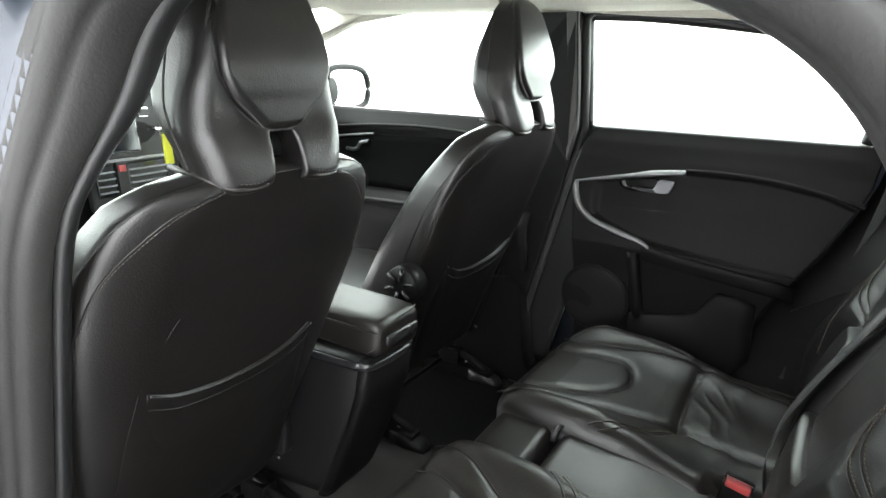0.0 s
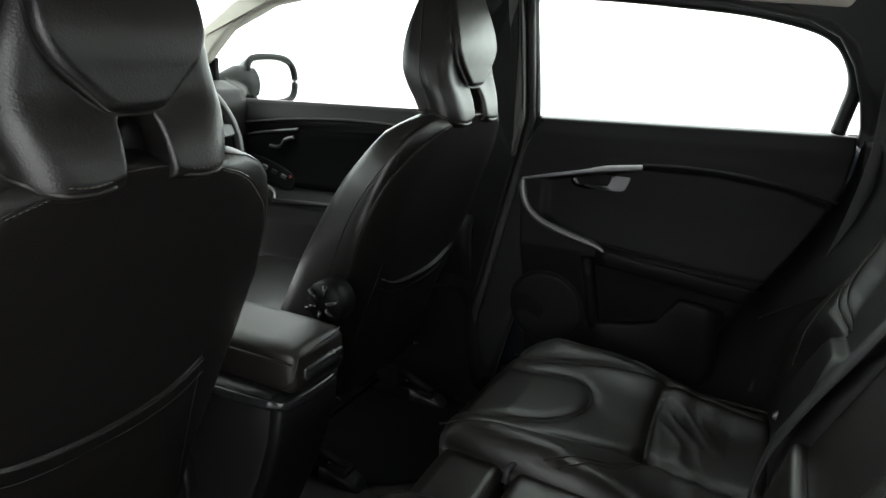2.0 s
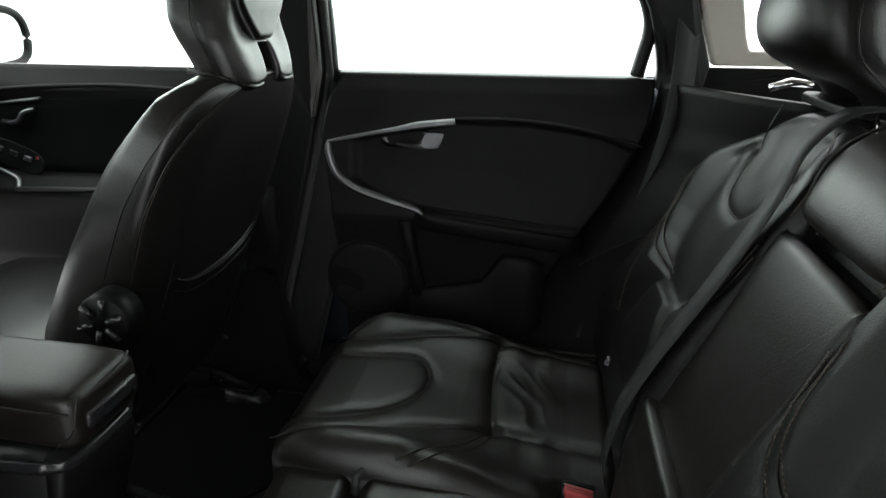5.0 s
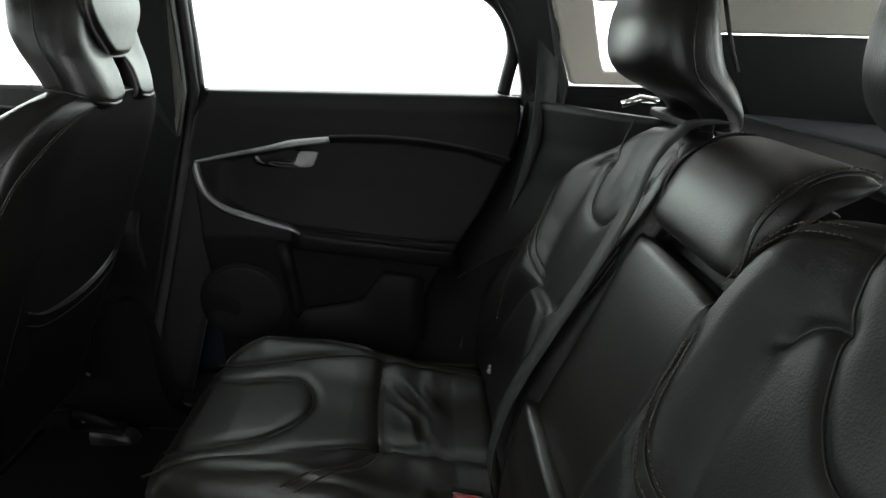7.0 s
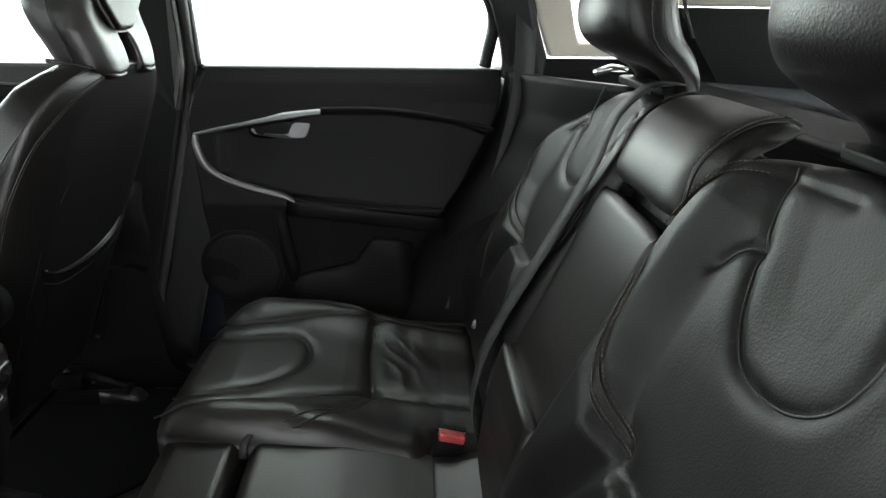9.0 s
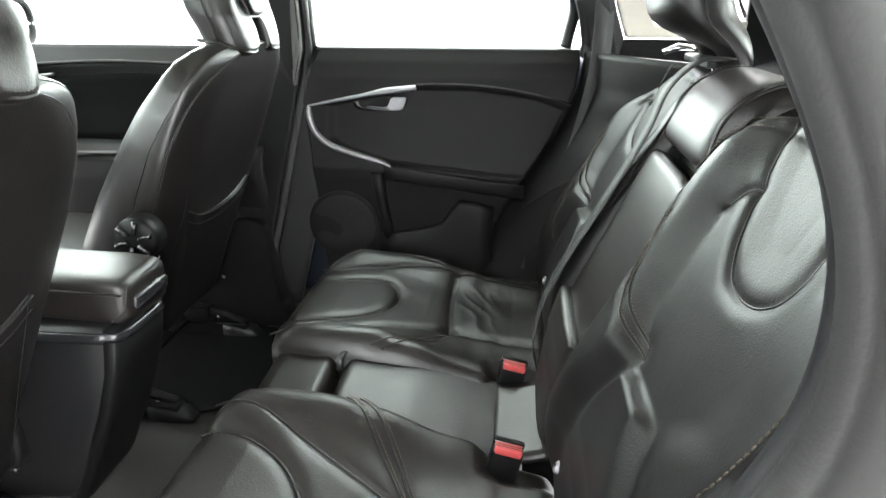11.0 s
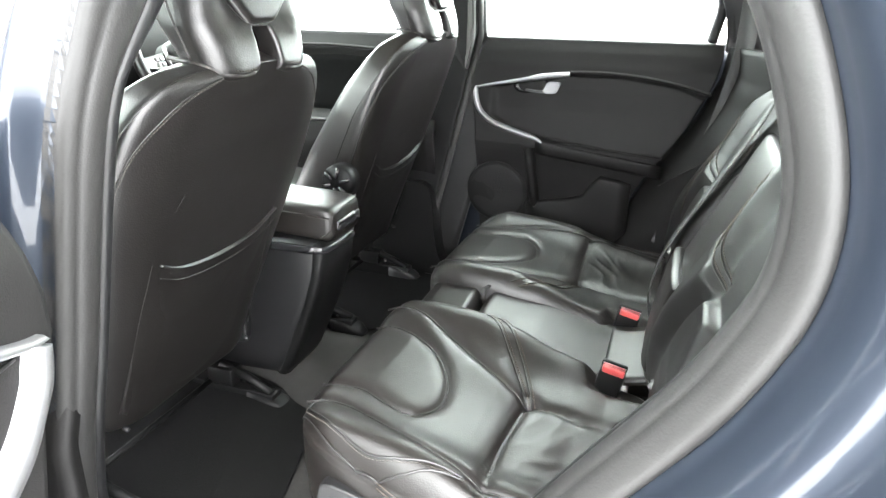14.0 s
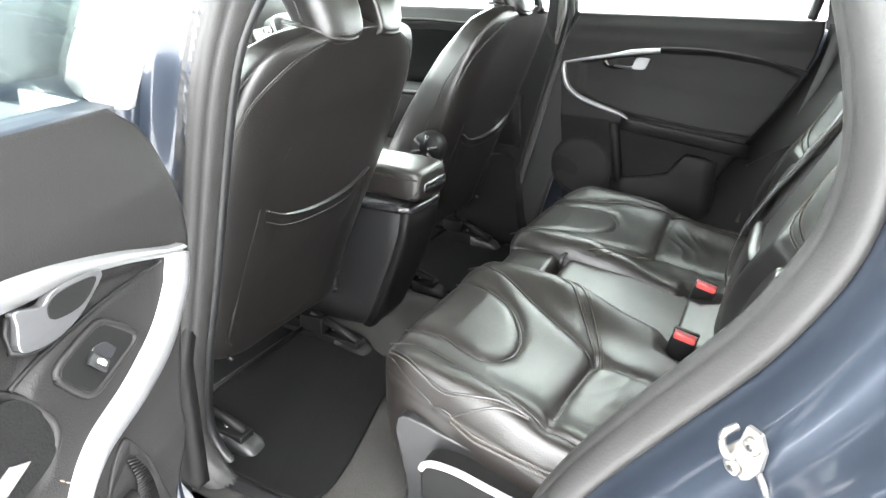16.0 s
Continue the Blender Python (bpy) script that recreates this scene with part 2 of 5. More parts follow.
ceiling = finish("ceiling", sheet(lambda u, v: (-0.72 + 2.3 * u, -0.60 + 1.2 * v, 1.222 + 0.055 * (1 - abs(2 * v - 1) ** 2.5) - 0.10 * max(0, u - 0.6) ** 1.3), 30, 24, 0.03, (0, 0, 1)), HEADLINER)
tagged(ceiling, "beige cloth headliner under the roof", "headliner", kind="structure")


LOOP = spline([(x, z, 0) for x, z in [(-0.205, 0.30), (-0.182, 0.40), (-0.15, 0.50), (-0.118, 0.60), (-0.062, 0.79), (-0.012, 0.96), (0.006, 1.04), (0.04, 1.15), (0.13, 1.197), (0.3, 1.197), (0.43, 1.182), (0.545, 1.152), (0.612, 1.1), (0.650, 1.02), (0.670, 0.94), (0.668, 0.87), (0.651, 0.82), (0.622, 0.76), (0.588, 0.708), (0.526, 0.618), (0.463, 0.518), (0.42, 0.42), (0.40, 0.32), (0.33, 0.245), (0.22, 0.212), (0, 0.200), (-0.12, 0.203), (-0.185, 0.235)]], 5, True)


def flat_curve(pts, n=8, closed=False):
    return [(p.x, p.y) for p in spline([(a, b, 0) for a, b in pts], n, closed)]


def loop_normals():
    n = len(LOOP)
    raw = [Vector((LOOP[i - 1].y - LOOP[(i + 1) % n].y, LOOP[(i + 1) % n].x - LOOP[i - 1].x, 0)).normalized() for i in range(n)]
    return [sum((raw[(i + k) % n] * (9 - abs(k)) for k in range(-8, 9)), Vector()).normalized() for i in range(n)]


def loop_even(count):
    """The outline at even steps, slightly smoothed."""
    ring = LOOP + LOOP[:1]
    total = sum((b - a).length for a, b in zip(ring, ring[1:]))
    out, want, run = [], 0.0, 0.0
    for a, b in zip(ring, ring[1:]):
        length = (b - a).length
        while want <= run + length and len(out) < count:
            out.append(a.lerp(b, (want - run) / length))
            want += total / count
        run += length
    n = len(out)
    for _ in range(3):
        out = [(out[i - 1] + out[i] * 2 + out[(i + 1) % n]) / 4 for i in range(n)]
    return out


LOOP = loop_even(220)
NORMALS = loop_normals()


def loop_out(d):
    """The door opening's outline, widened by d."""
    return [(p.x + m.x * d, p.y + m.y * d) for p, m in zip(LOOP, NORMALS)]


def opening_ring(s, profile):
    """A band round the door opening from a profile of (widening, distance outwards from the inner wall)."""
    bm = bmesh.new()
    plain = [(0.013, 0.004), (0.03, 0.010), (0.060, 0.028), (0.072, 0.034), (0.076, 0.020), (0.081, 0.020), (0.085, 0.040), (0.12, 0.085), (0.16, 0.13), (0.24, 0.155), (0.42, 0.16)]

    def lift(d, o, p):
        """The middle pillar's flange is a plain shelf with one gap; the rest of the frame is stepped."""
        if d < 0.013 or o < 0:
            return o
        f = step(0.14, 0.02, p.x) * step(1.19, 1.12, p.y)
        return o + (lerp(d, plain) - o) * f
    rows = [[bm.verts.new((x, s * (wall_y(p.y) + lift(d, o, p) * (1 + (0.6 * step(0.96, 1.1, p.y) if o < 0 else 0))), z)) for (x, z), p in zip(loop_out(d), LOOP)] for d, o in profile]
    n = len(LOOP)
    for a, b in zip(rows, rows[1:]):
        for k in range(n):
            bm.faces.new((a[k], a[(k + 1) % n], b[(k + 1) % n], b[k]))
    return bm


def pillar(s, outline, lo, hi, mat, name, parent, label="", bevel=0.006):
    if s < 0:
        lo, hi = max(lo, 0.014), max(hi, 0.022)
    return part(name, slab(outline, side(s), lo, hi), mat, parent, label, False, bevel)


def body_side(s):
    body = thing("wall_right" if s > 0 else "wall_left")
    zs = [0.25, 0.4, 0.55, 0.7, 0.85, 0.95, 1.05, 1.15, 1.215, 1.25]
    tuck = (lambda z: 0.0) if s > 0 else (lambda z: lerp(z, [(0.25, 0.12), (0.40, 0.075), (0.55, 0.055), (0.70, 0.045), (0.85, 0.035), (0.95, 0.025), (1.10, 0.015)]))
    pillar(s, [(front_x(z) - 0.125 - tuck(z), z) for z in zs] + [(front_x(z) - 0.012 - tuck(z), z) for z in zs[::-1]], -0.03 if s > 0 else 0.004, 0.012, SATIN, "middle_pillar_trim", body, "dark plastic middle pillar trim", 0.01)
    zc = [0.93, 0.97, 1.02, 1.08, 1.13, 1.17, 1.21]
    pillar(s, [(rear_x(z) + (0.012 if s < 0 else -0.004), z) for z in zc] + [(0.672, 1.21), (0.702, 1.12), (0.728, 1.04), (0.752, 0.978), (0.745, 0.93)], -0.03 if s > 0 else 0.001, 0.006, PLASTIC, "dark_pillar_trim", body)
    pillar(s, [(0.757, 0.978), (0.730, 1.045), (0.706, 1.12), (0.676, 1.215), (0.752, 1.215), (0.781, 1.122), (0.806, 1.035), (0.818, 1.006), (0.90, 1.010), (1.02, 1.018), (1.02, 0.978)], -0.03, 0.003, HEADLINER, "rear_pillar_trim", body, "beige rear pillar trim round the quarter window")
    pillar(s, [(1.01, 1.135), (0.783, 1.135), (0.757, 1.215), (1.6, 1.20), (1.6, 1.083), (1.01, 1.083)], -0.03, 0.006, HEADLINER, "upper_side_trim", body, "beige upper side trim")
    pillar(s, [(0.60, 0.25), (0.69, 0.93), (0.74, 0.974), (1.02, 0.974), (1.01, 1.081), (1.6, 1.081), (1.6, 0.25)], -0.03, 0.0, SATIN, "load_bay_trim", body, "black lower side trim of the load bay")
    part("trim_groove", tube([(x, s * (wall_y(z) + (0.001 if s > 0 else -0.021)), z) for x, z in ((0.752, 0.938), (0.80, 0.948), (0.86, 0.958), (0.915, 0.962))], 0.0028, False, 6), SATIN, body)
    part("sill_panel", box(-1.4, 0.62, s * 0.655 if s > 0 else -0.80, 0.80 if s > 0 else -0.655, 0.02, 0.262) if s > 0 else box(-1.4, 0.62, -0.80, -0.668, 0.02, 0.185), PLASTIC if s > 0 else PAINT, body, "", False, 0.01)
    part("pillar_foot", slab(flat_curve([(x - (0.20 if s < 0 else 0), z) for x, z in [(-0.34, 0.22), (-0.30, 0.40), (-0.24, 0.50), (-0.14, 0.50), (-0.115, 0.36), (-0.09, 0.27), (-0.02, 0.235), (-0.02, 0.20), (-0.34, 0.20)]], 4, True), side(s), -0.02, 0.045), SATIN, body, "black lower pillar cover", False, 0.015)
    pillar(s, [(-1.0, 1.05), (-0.87, 1.14), (-0.7, 1.20), (-0.45, 1.232), (-0.1, 1.225), (0.3, 1.205), (0.6, 1.18), (0.62, 1.21), (0.3, 1.25), (-0.1, 1.27), (-0.5, 1.275), (-0.75, 1.24), (-1.05, 1.10), (-1.4, 0.95), (-1.36, 0.92)], -0.03, 0.01, HEADLINER, "roof_rail_trim", body, "beige roof rail and front pillar trim")
    s < 0 and part("painted_frame", opening_ring(s, [(0.004, -0.025), (0.005, -0.01), (0.007, 0.002), (0.013, 0.005), (0.021, 0.004), (0.028, 0.009), (0.034, 0.032), (0.042, 0.056), (0.053, 0.072), (0.066, 0.080), (0.078, 0.084), (0.086, 0.094), (0.092, 0.112), (0.098, 0.132), (0.108, 0.148), (0.125, 0.157), (0.16, 0.162), (0.24, 0.165), (0.42, 0.16)]  ), PAINT, body, "dark blue metallic door frame")
    if s < 0:
        part("door_seal", opening_ring(s, [(0.03, -0.054), (0.018, -0.054), (0.010, -0.0535), (0.0065, -0.050), (0.006, -0.0465), (0.002, -0.0475), (-0.004, -0.0445), (-0.009, -0.0375), (-0.0105, -0.029), (-0.0095, -0.020), (-0.006, -0.0125), (-0.0035, -0.0105), (-0.004, -0.006), (0.000, 0.002), (0.007, 0.010), (0.015, 0.0155), (0.022, 0.0165), (0.027, 0.0145), (0.030, 0.004)]), RUBBER, body, "grey black rubber door seal")
        part("frame_trim", opening_ring(s, [(0.05, -0.070), (0.012, -0.071), (0.002, -0.068), (-0.003, -0.062), (-0.004, -0.055), (-0.001, -0.050), (0.008, -0.046)]), PLASTIC, body, "black inner frame trim")
        part("seal_lip", tube([(x, s * (wall_y(p.y) - 0.024), z) for (x, z), p in zip(loop_out(0.002), LOOP)], 0.004, True, 8), RUBBER, body, "thin rubber lip")
    else:
        path = [(front_x(z) - 0.008, z) for z in (0.30, 0.42, 0.55, 0.70, 0.85, 0.95, 1.05, 1.15, 1.21)] + [(0.03, 1.226), (0.2, 1.222), (0.4, 1.20), (0.55, 1.168)] + [(x + 0.012, z) for z, x in REAR_EDGE[-2:1:-1]]
        part("door_seal", tube([(x, s * (wall_y(z) + 0.004), z) for x, z in path], 0.011, False, 10), RUBBER, body, "grey black rubber door seal")
        zp = [0.86, 0.90, 0.95, 1.0, 1.05, 1.1, 1.15, 1.225]
        # window light on the pillar's edge, put into a lighter grey strip
        pillar(s, [(front_x(z) - 0.048 + 0.026 * step(0.95, 0.86, z), z) for z in zp] + [(front_x(z) - 0.016, z) for z in zp[::-1]], 0.0, 0.024, PILLAR_GREY, "lit_pillar_edge", body, "pillar edge strip, light grey as if lit by the window", 0.006)
        part("edge_groove", tube([(front_x(z) - 0.020, s * (wall_y(z) - 0.0245), z) for z in zp], 0.0014, False, 6), SATIN, body)
    return tagged(body, "car side with dark pillars, beige upper trim and blue painted frame", "car side", kind="structure")


body_side(1)
body_side(-1)

roof = finish("roof", sheet(lambda u, v: (-0.72 + 2.35 * u, -0.66 + 1.32 * v, 1.27 + 0.07 * (1 - abs(2 * v - 1) ** 2.5) - 0.10 * max(0, u - 0.6) ** 1.3), 20, 20, 0.012, (0, 0, 1)), PAINT)
tagged(roof, "dark blue metallic roof panel", "roof", kind="structure")
tailgate = thing("wall_rear", (1.6, 0, 0.5))
part("trim_panel", sheet(lambda u, v: (0.0, -0.70 + 1.4 * u, -0.3 + 0.83 * v), 8, 12, 0.04, (1, 0, 0)), PLASTIC, tailgate, "black tailgate trim")
part("rear_window", sheet(lambda u, v: (-0.16 * v, -0.62 + 1.24 * u, 0.53 + 0.14 * v), 4, 4, 0.004, (1, 0, 0)), GLASS, tailgate, "clear rear window").visible_shadow = False
tagged(tailgate, "closed tailgate with black trim and rear window", "tailgate", kind="structure")


# ---- doors ----
HINGE = Vector((-0.075, 0.80, 0))
OPEN_HINGE = Vector((-0.03, -0.84, 0))


PANEL = [(0.25, 0.0), (0.40, 0.018), (0.52, 0.032), (0.60, 0.045), (0.64, 0.054), (0.665, 0.058), (0.69, 0.053), (0.76, 0.043), (0.82, 0.040), (0.88, 0.030), (0.92, 0.016), (0.95, 0.0)]


def panel_depth(x, z, s=1):
    """How far the rear door's trim stands in from the wall line."""
    d = lerp(z, PANEL)
    # recessed insert above the armrest
    top = lerp(x, [(0.0, 0.81), (0.27, 0.862), (0.42, 0.862), (0.55, 0.845), (0.66, 0.81)])
    low = lerp(x, [(0.0, 0.80), (0.03, 0.75), (0.10, 0.705), (0.21, 0.675), (0.40, 0.655), (0.60, 0.645)]) if s > 0 else lerp(x, [(-0.02, 0.816), (0.041, 0.812), (0.10, 0.811), (0.136, 0.808), (0.165, 0.803), (0.19, 0.795), (0.21, 0.780), (0.235, 0.735), (0.26, 0.695), (0.30, 0.675), (0.40, 0.655), (0.60, 0.645)])
    inside = step(low, low + 0.010, z) * step(top, top - 0.008, z) * step(0.045, 0.07, x)
    # pull cup in the armrest
    r = math.hypot(max(0, abs(x - 0.30) - 0.065) / 0.035, max(0, abs(z - 0.752) - 0.008) / 0.030)
    return d - 0.010 * inside - (0.016 * step(1.0, 0.55, r) if s < 0 else 0.0)


def plain_depth(x, z):
    """The trim's depth without the recess."""
    return lerp(z, PANEL)


def rear_door(s):
    door = thing("door_2" if s > 0 else "door_1")
    hinge = Vector((HINGE.x, s * HINGE.y, 0))

    def put(u, v, h):
        return Vector((u, s * (wall_y(v) - h), v)) - hinge

    def on(x, z, h=0.0):
        return put(x, z, panel_depth(x, z, s) + h)

    def face(u, v):
        z = 0.27 + 0.68 * v
        a = lerp(z, [(0.27, 0.03), (0.5, 0.022), (0.7, 0.006), (0.8, -0.010), (0.84, -0.012), (0.90, 0.002), (0.95, 0.03)] if s > 0 else [(0.27, 0.15), (0.40, 0.124), (0.50, 0.106), (0.588, 0.090), (0.683, 0.072), (0.75, 0.038), (0.80, 0.008), (0.82, -0.002), (0.85, -0.009), (0.90, -0.004), (0.93, 0.004), (0.95, 0.03)])
        x = a + (rear_x(z) - 0.006 - a) * u
        return on(x, z)

    part("trim_panel", sheet(face, 110, 150, 0.025, (0, s, 0)), SOFT, door, "black soft door trim")
    # silver frame: thin strip above, broad curve in front, tapering strip along the armrest
    def ribbon(mid, widths, h=0.011):
        pts = spline([(a, b, 0) for a, b in mid], 10)
        n, left, right = len(pts), [], []
        for i, p in enumerate(pts):
            t = (pts[min(i + 1, n - 1)] - pts[max(i - 1, 0)]).normalized()
            w = lerp(i / (n - 1), widths)
            left.append((p.x - t.y * w, p.y + t.x * w))
            right.append((p.x + t.y * w, p.y - t.x * w))
        bm = bmesh.new()
        mids = [((a + c) / 2, (b + d) / 2) for (a, b), (c, d) in zip(left, right)]
        rows = [[bm.verts.new(put(*q, plain_depth(*q) + hh)) for q in side_] for side_, hh in ((left, -0.02), (left, h * 0.6), (mids, h), (right, h * 0.6), (right, -0.02))]
        for a, b in zip(rows, rows[1:]):
            for k in range(n - 1):
                bm.faces.new((a[k], a[k + 1], b[k + 1], b[k]))
        for k in (0, n - 1):
            bm.faces.new([r[k] for r in rows])
        return bm
    if s < 0:
        part("silver_strip", ribbon([(0.016, 0.820), (0.036, 0.823), (0.096, 0.840), (0.150, 0.851), (0.203, 0.856), (0.267, 0.862)], [(0, 0.003), (0.3, 0.0045), (0.55, 0.006), (0.75, 0.009), (1, 0.009)]), SILVER, door, "brushed silver trim strip")
        part("silver_strip", ribbon([(0.024, 0.818), (0.030, 0.802), (0.040, 0.785), (0.072, 0.754), (0.121, 0.731), (0.172, 0.715), (0.203, 0.694), (0.222, 0.672)], [(0, 0.011), (0.15, 0.0125), (0.5, 0.0115), (0.8, 0.008), (1, 0.004)], 0.016), SILVER, door, "broad curved silver pull handle trim")
    else:
        part("silver_strip", ribbon([(0.002, 0.814), (0.06, 0.826), (0.14, 0.841), (0.20, 0.8525), (0.269, 0.861)], [(0, 0.0028), (0.3, 0.004), (0.55, 0.0055), (0.7, 0.008), (1, 0.0065)]), SILVER, door, "brushed silver trim strip")
        part("silver_strip", ribbon([(0.004, 0.813), (0.004, 0.79), (0.018, 0.752), (0.05, 0.724), (0.09, 0.708), (0.14, 0.694), (0.185, 0.683), (0.209, 0.672)], [(0, 0.004), (0.1, 0.007), (0.5, 0.0072), (0.8, 0.006), (1, 0.0015)]), SILVER, door, "brushed silver trim strip")
    # opener in its cup
    if s > 0:
        part("opener_cup", pad(flat_curve([(0.115, 0.822), (0.13, 0.808), (0.17, 0.806), (0.205, 0.815), (0.215, 0.838), (0.17, 0.84), (0.125, 0.832)], 5, True), lambda u, v, h: on(u, v, 0.003 - h), 0.004), GLOSSY, door)
    else:
        # no hollow here: a dark plate over the lever gives the finger hole's shade
        part("opener_cup", slab(flat_curve([(0.1789, 0.8375), (0.1693, 0.8425), (0.1493, 0.843), (0.1290, 0.8394), (0.1498, 0.8268), (0.1776, 0.8278)], 5, True), lambda u, v, h: put(u, v, plain_depth(u, v) + h), 0.004, 0.0112), SATIN, door, "flat dark plate for the shade in the finger cup", False)
        part("opener_gap", tube([put(x, z, plain_depth(x, z) + 0.004) for x, z in ((0.2055, 0.8425), (0.211, 0.832), (0.2145, 0.820), (0.203, 0.8135), (0.1825, 0.8105), (0.162, 0.814), (0.146, 0.821))], 0.0022, False, 8), SATIN, door)
    if s < 0:
        # pull pocket behind the handle with a pale card in it, and a ribbed grille in the lower trim
        # flat dark slab laid on the trim as the shade inside the pocket
        part("pocket_shade", slab(flat_curve([(0.236, 0.792), (0.219, 0.786), (0.207, 0.769), (0.201, 0.750), (0.206, 0.736), (0.225, 0.726), (0.270, 0.722), (0.290, 0.76), (0.275, 0.79)], 6, True), lambda u, v, h: put(u, v, plain_depth(u, v) + h), 0.001, 0.0035), MAT_CARPET, door, "flat dark patch for the shade in the pull pocket", False)
        part("pocket_card", slab([(0.2437, 0.749), (0.2285, 0.7425), (0.2537, 0.7331), (0.266, 0.742)], lambda u, v, h: put(u, v, plain_depth(u, v) + h), 0.004, 0.0052), PILLAR_GREY, door, "pale card in the pull pocket", False)
        part("pocket_edge", tube(spline([on(*p, 0.002) for p in ((0.240, 0.793), (0.219, 0.787), (0.206, 0.769), (0.200, 0.749), (0.208, 0.732), (0.228, 0.724))], 8), 0.0042, False, 8), SOFT, door)
        part("stitching", thread(spline([on(*p, 0.004) for p in ((0.190, 0.690), (0.200, 0.698), (0.208, 0.706), (0.216, 0.716))], 8), 0.006, 0.0009), TAN_STITCH, door, "tan stitching")
        grille = part("grille_surround", slab(flat_curve([(0.152, 0.698), (0.137, 0.686), (0.121, 0.64), (0.104, 0.58), (0.185, 0.60), (0.188, 0.66)], 5, True), lambda u, v, h: on(u, v, h), -0.002, 0.003), SOFT, door, "raised loudspeaker grille surround", False, 0.002)
        for k in range(30):
            z = 0.680 - 0.0034 * k
            x = lerp(z, [(0.57, 0.112), (0.61, 0.122), (0.65, 0.134), (0.68, 0.146)])
            part("grille_rib", tube([on(x, z, 0.0036), on(x + 0.008 + 0.0012 * k, z + 0.003, 0.0036)], 0.0011, False, 5), SATIN, grille)
    lever = flat_curve([(0.2034, 0.846), (0.1867, 0.8411), (0.1797, 0.8411), (0.171, 0.8455), (0.1538, 0.8470), (0.1268, 0.8440), (0.1207, 0.8385), (0.1311, 0.8310), (0.1476, 0.8225), (0.1623, 0.8166), (0.1825, 0.8131), (0.2021, 0.8157), (0.2110, 0.8214), (0.2060, 0.836)], 4, True) if s < 0 else flat_curve([(0.148, 0.8125), (0.155, 0.8165), (0.185, 0.8150), (0.200, 0.8170), (0.206, 0.826), (0.210, 0.836), (0.219, 0.8395), (0.245, 0.8385), (0.247, 0.833), (0.240, 0.815), (0.233, 0.8095), (0.205, 0.8080), (0.170, 0.8090)], 4, True)
    part("opener", slab(lever, lambda u, v, h: put(u, v, plain_depth(u, v) + (h if s < 0 else h - 0.008 + 0.012 * step(0.12, 0.20, u))), 0.002, 0.010), LEVER, door, "satin silver door opener", False, 0.003)
    # inner frame of the door in front of the trim
    part("inner_frame", sheet(lambda u, v: put(max(front_x(0.26 + 0.69 * v) - 0.02, 0.03 if s < 0 else -1) + 0.11 * u, 0.26 + 0.69 * v, -0.03), 6, 20, 0.02, (0, s, 0)), PAINT if s < 0 else PLASTIC, door, "painted inner door frame" if s < 0 else "")
    # padded armrest line with a welt
    part("armrest", loft([[on(x, 0.655 - 0.05 * (x - 0.21) / 0.4 + 0.020 * sgnpow(math.sin(a), 0.8), 0.001 + 0.008 * sgnpow(math.cos(a), 0.8) * w) for a in [2 * math.pi * k / 16 for k in range(16)]] for x, w in ((0.19, 0.3), (0.22, 0.9), (0.30, 1), (0.42, 1), (0.50, 0.9), (0.54, 0.3))]), SOFT, door, "padded black armrest")
    part("welt", tube(spline([on(0.20, 0.686, 0.006), on(0.30, 0.675, 0.01), on(0.42, 0.664, 0.01), on(0.54, 0.652, 0.004)], 6), 0.0018, False, 6), SOFT, door)
    part("crease", tube(spline([on(0.27, 0.866, 0.001), on(0.36, 0.868, 0.002), on(0.46, 0.862, 0.002), on(0.56, 0.846, 0.002), on(0.64, 0.826, 0.0)], 8), 0.0045, False, 8), SOFT, door)
    # window switch plate, slanted over the raised front of the armrest
    def flat(u, v, h):
        """u across the plate, v along it."""
        p = Vector((0.186, 0.785)).lerp(Vector((0.132, 0.801)), (1 + v) / 2)
        q = Vector((0.160, 0.750)).lerp(Vector((0.097, 0.769)), (1 + v) / 2)
        x, z = p.lerp(q, (1 + u) / 2)
        return put(x, z, lerp(z, PANEL) + h)
    if s < 0:
        round_plate = [(-1, -0.6), (-0.8, -0.92), (-0.5, -1), (0.5, -1), (0.85, -0.92), (1, -0.6), (1, 0.6), (0.8, 0.92), (0.5, 1), (-0.5, 1), (-0.85, 0.92), (-1, 0.6)]
        part("plate_rim", tube([flat(u * 1.09, v * 1.07, 0.001) for u, v in flat_curve(round_plate, 4, True)], 0.0035, True, 8), SOFT, door)
        plate = part("switch_plate", slab(flat_curve(round_plate, 4, True), flat, -0.002, 0.003), SATIN, door, "black window switch plate", False, 0.001)
        part("window_switch", slab([(-0.45, -0.38), (0.5, -0.38), (0.5, 0.02), (-0.45, 0.02)], lambda u, v, h: flat(u, v, h - 0.005 * (v - 0.02) / 0.4), 0.002, 0.006), PLASTIC, plate, "", True, 0.001)
        part("switch_cup", slab(flat_curve([(-0.45, 0.04), (0.5, 0.04), (0.45, 0.38), (0.2, 0.46), (-0.3, 0.44)], 3, True), flat, 0.002, 0.0042), GLOSSY, plate, "", False, 0.0008)
        part("switch_mark", slab([(-0.12, -0.22), (0.30, -0.22), (0.30, -0.10), (0.1, -0.04), (-0.12, -0.10)], lambda u, v, h: flat(u, v, h - 0.005 * (v - 0.02) / 0.4), 0.0058, 0.0066), WHITE, plate, "white mark", False)
        part("pod_edge", tube(spline([put(x, z, plain_depth(x, z) + 0.001) for x, z in ((0.045, 0.8175), (0.108, 0.8147), (0.152, 0.8097), (0.194, 0.8028), (0.2215, 0.7948))], 6), 0.0020, False, 8), SATIN, door)
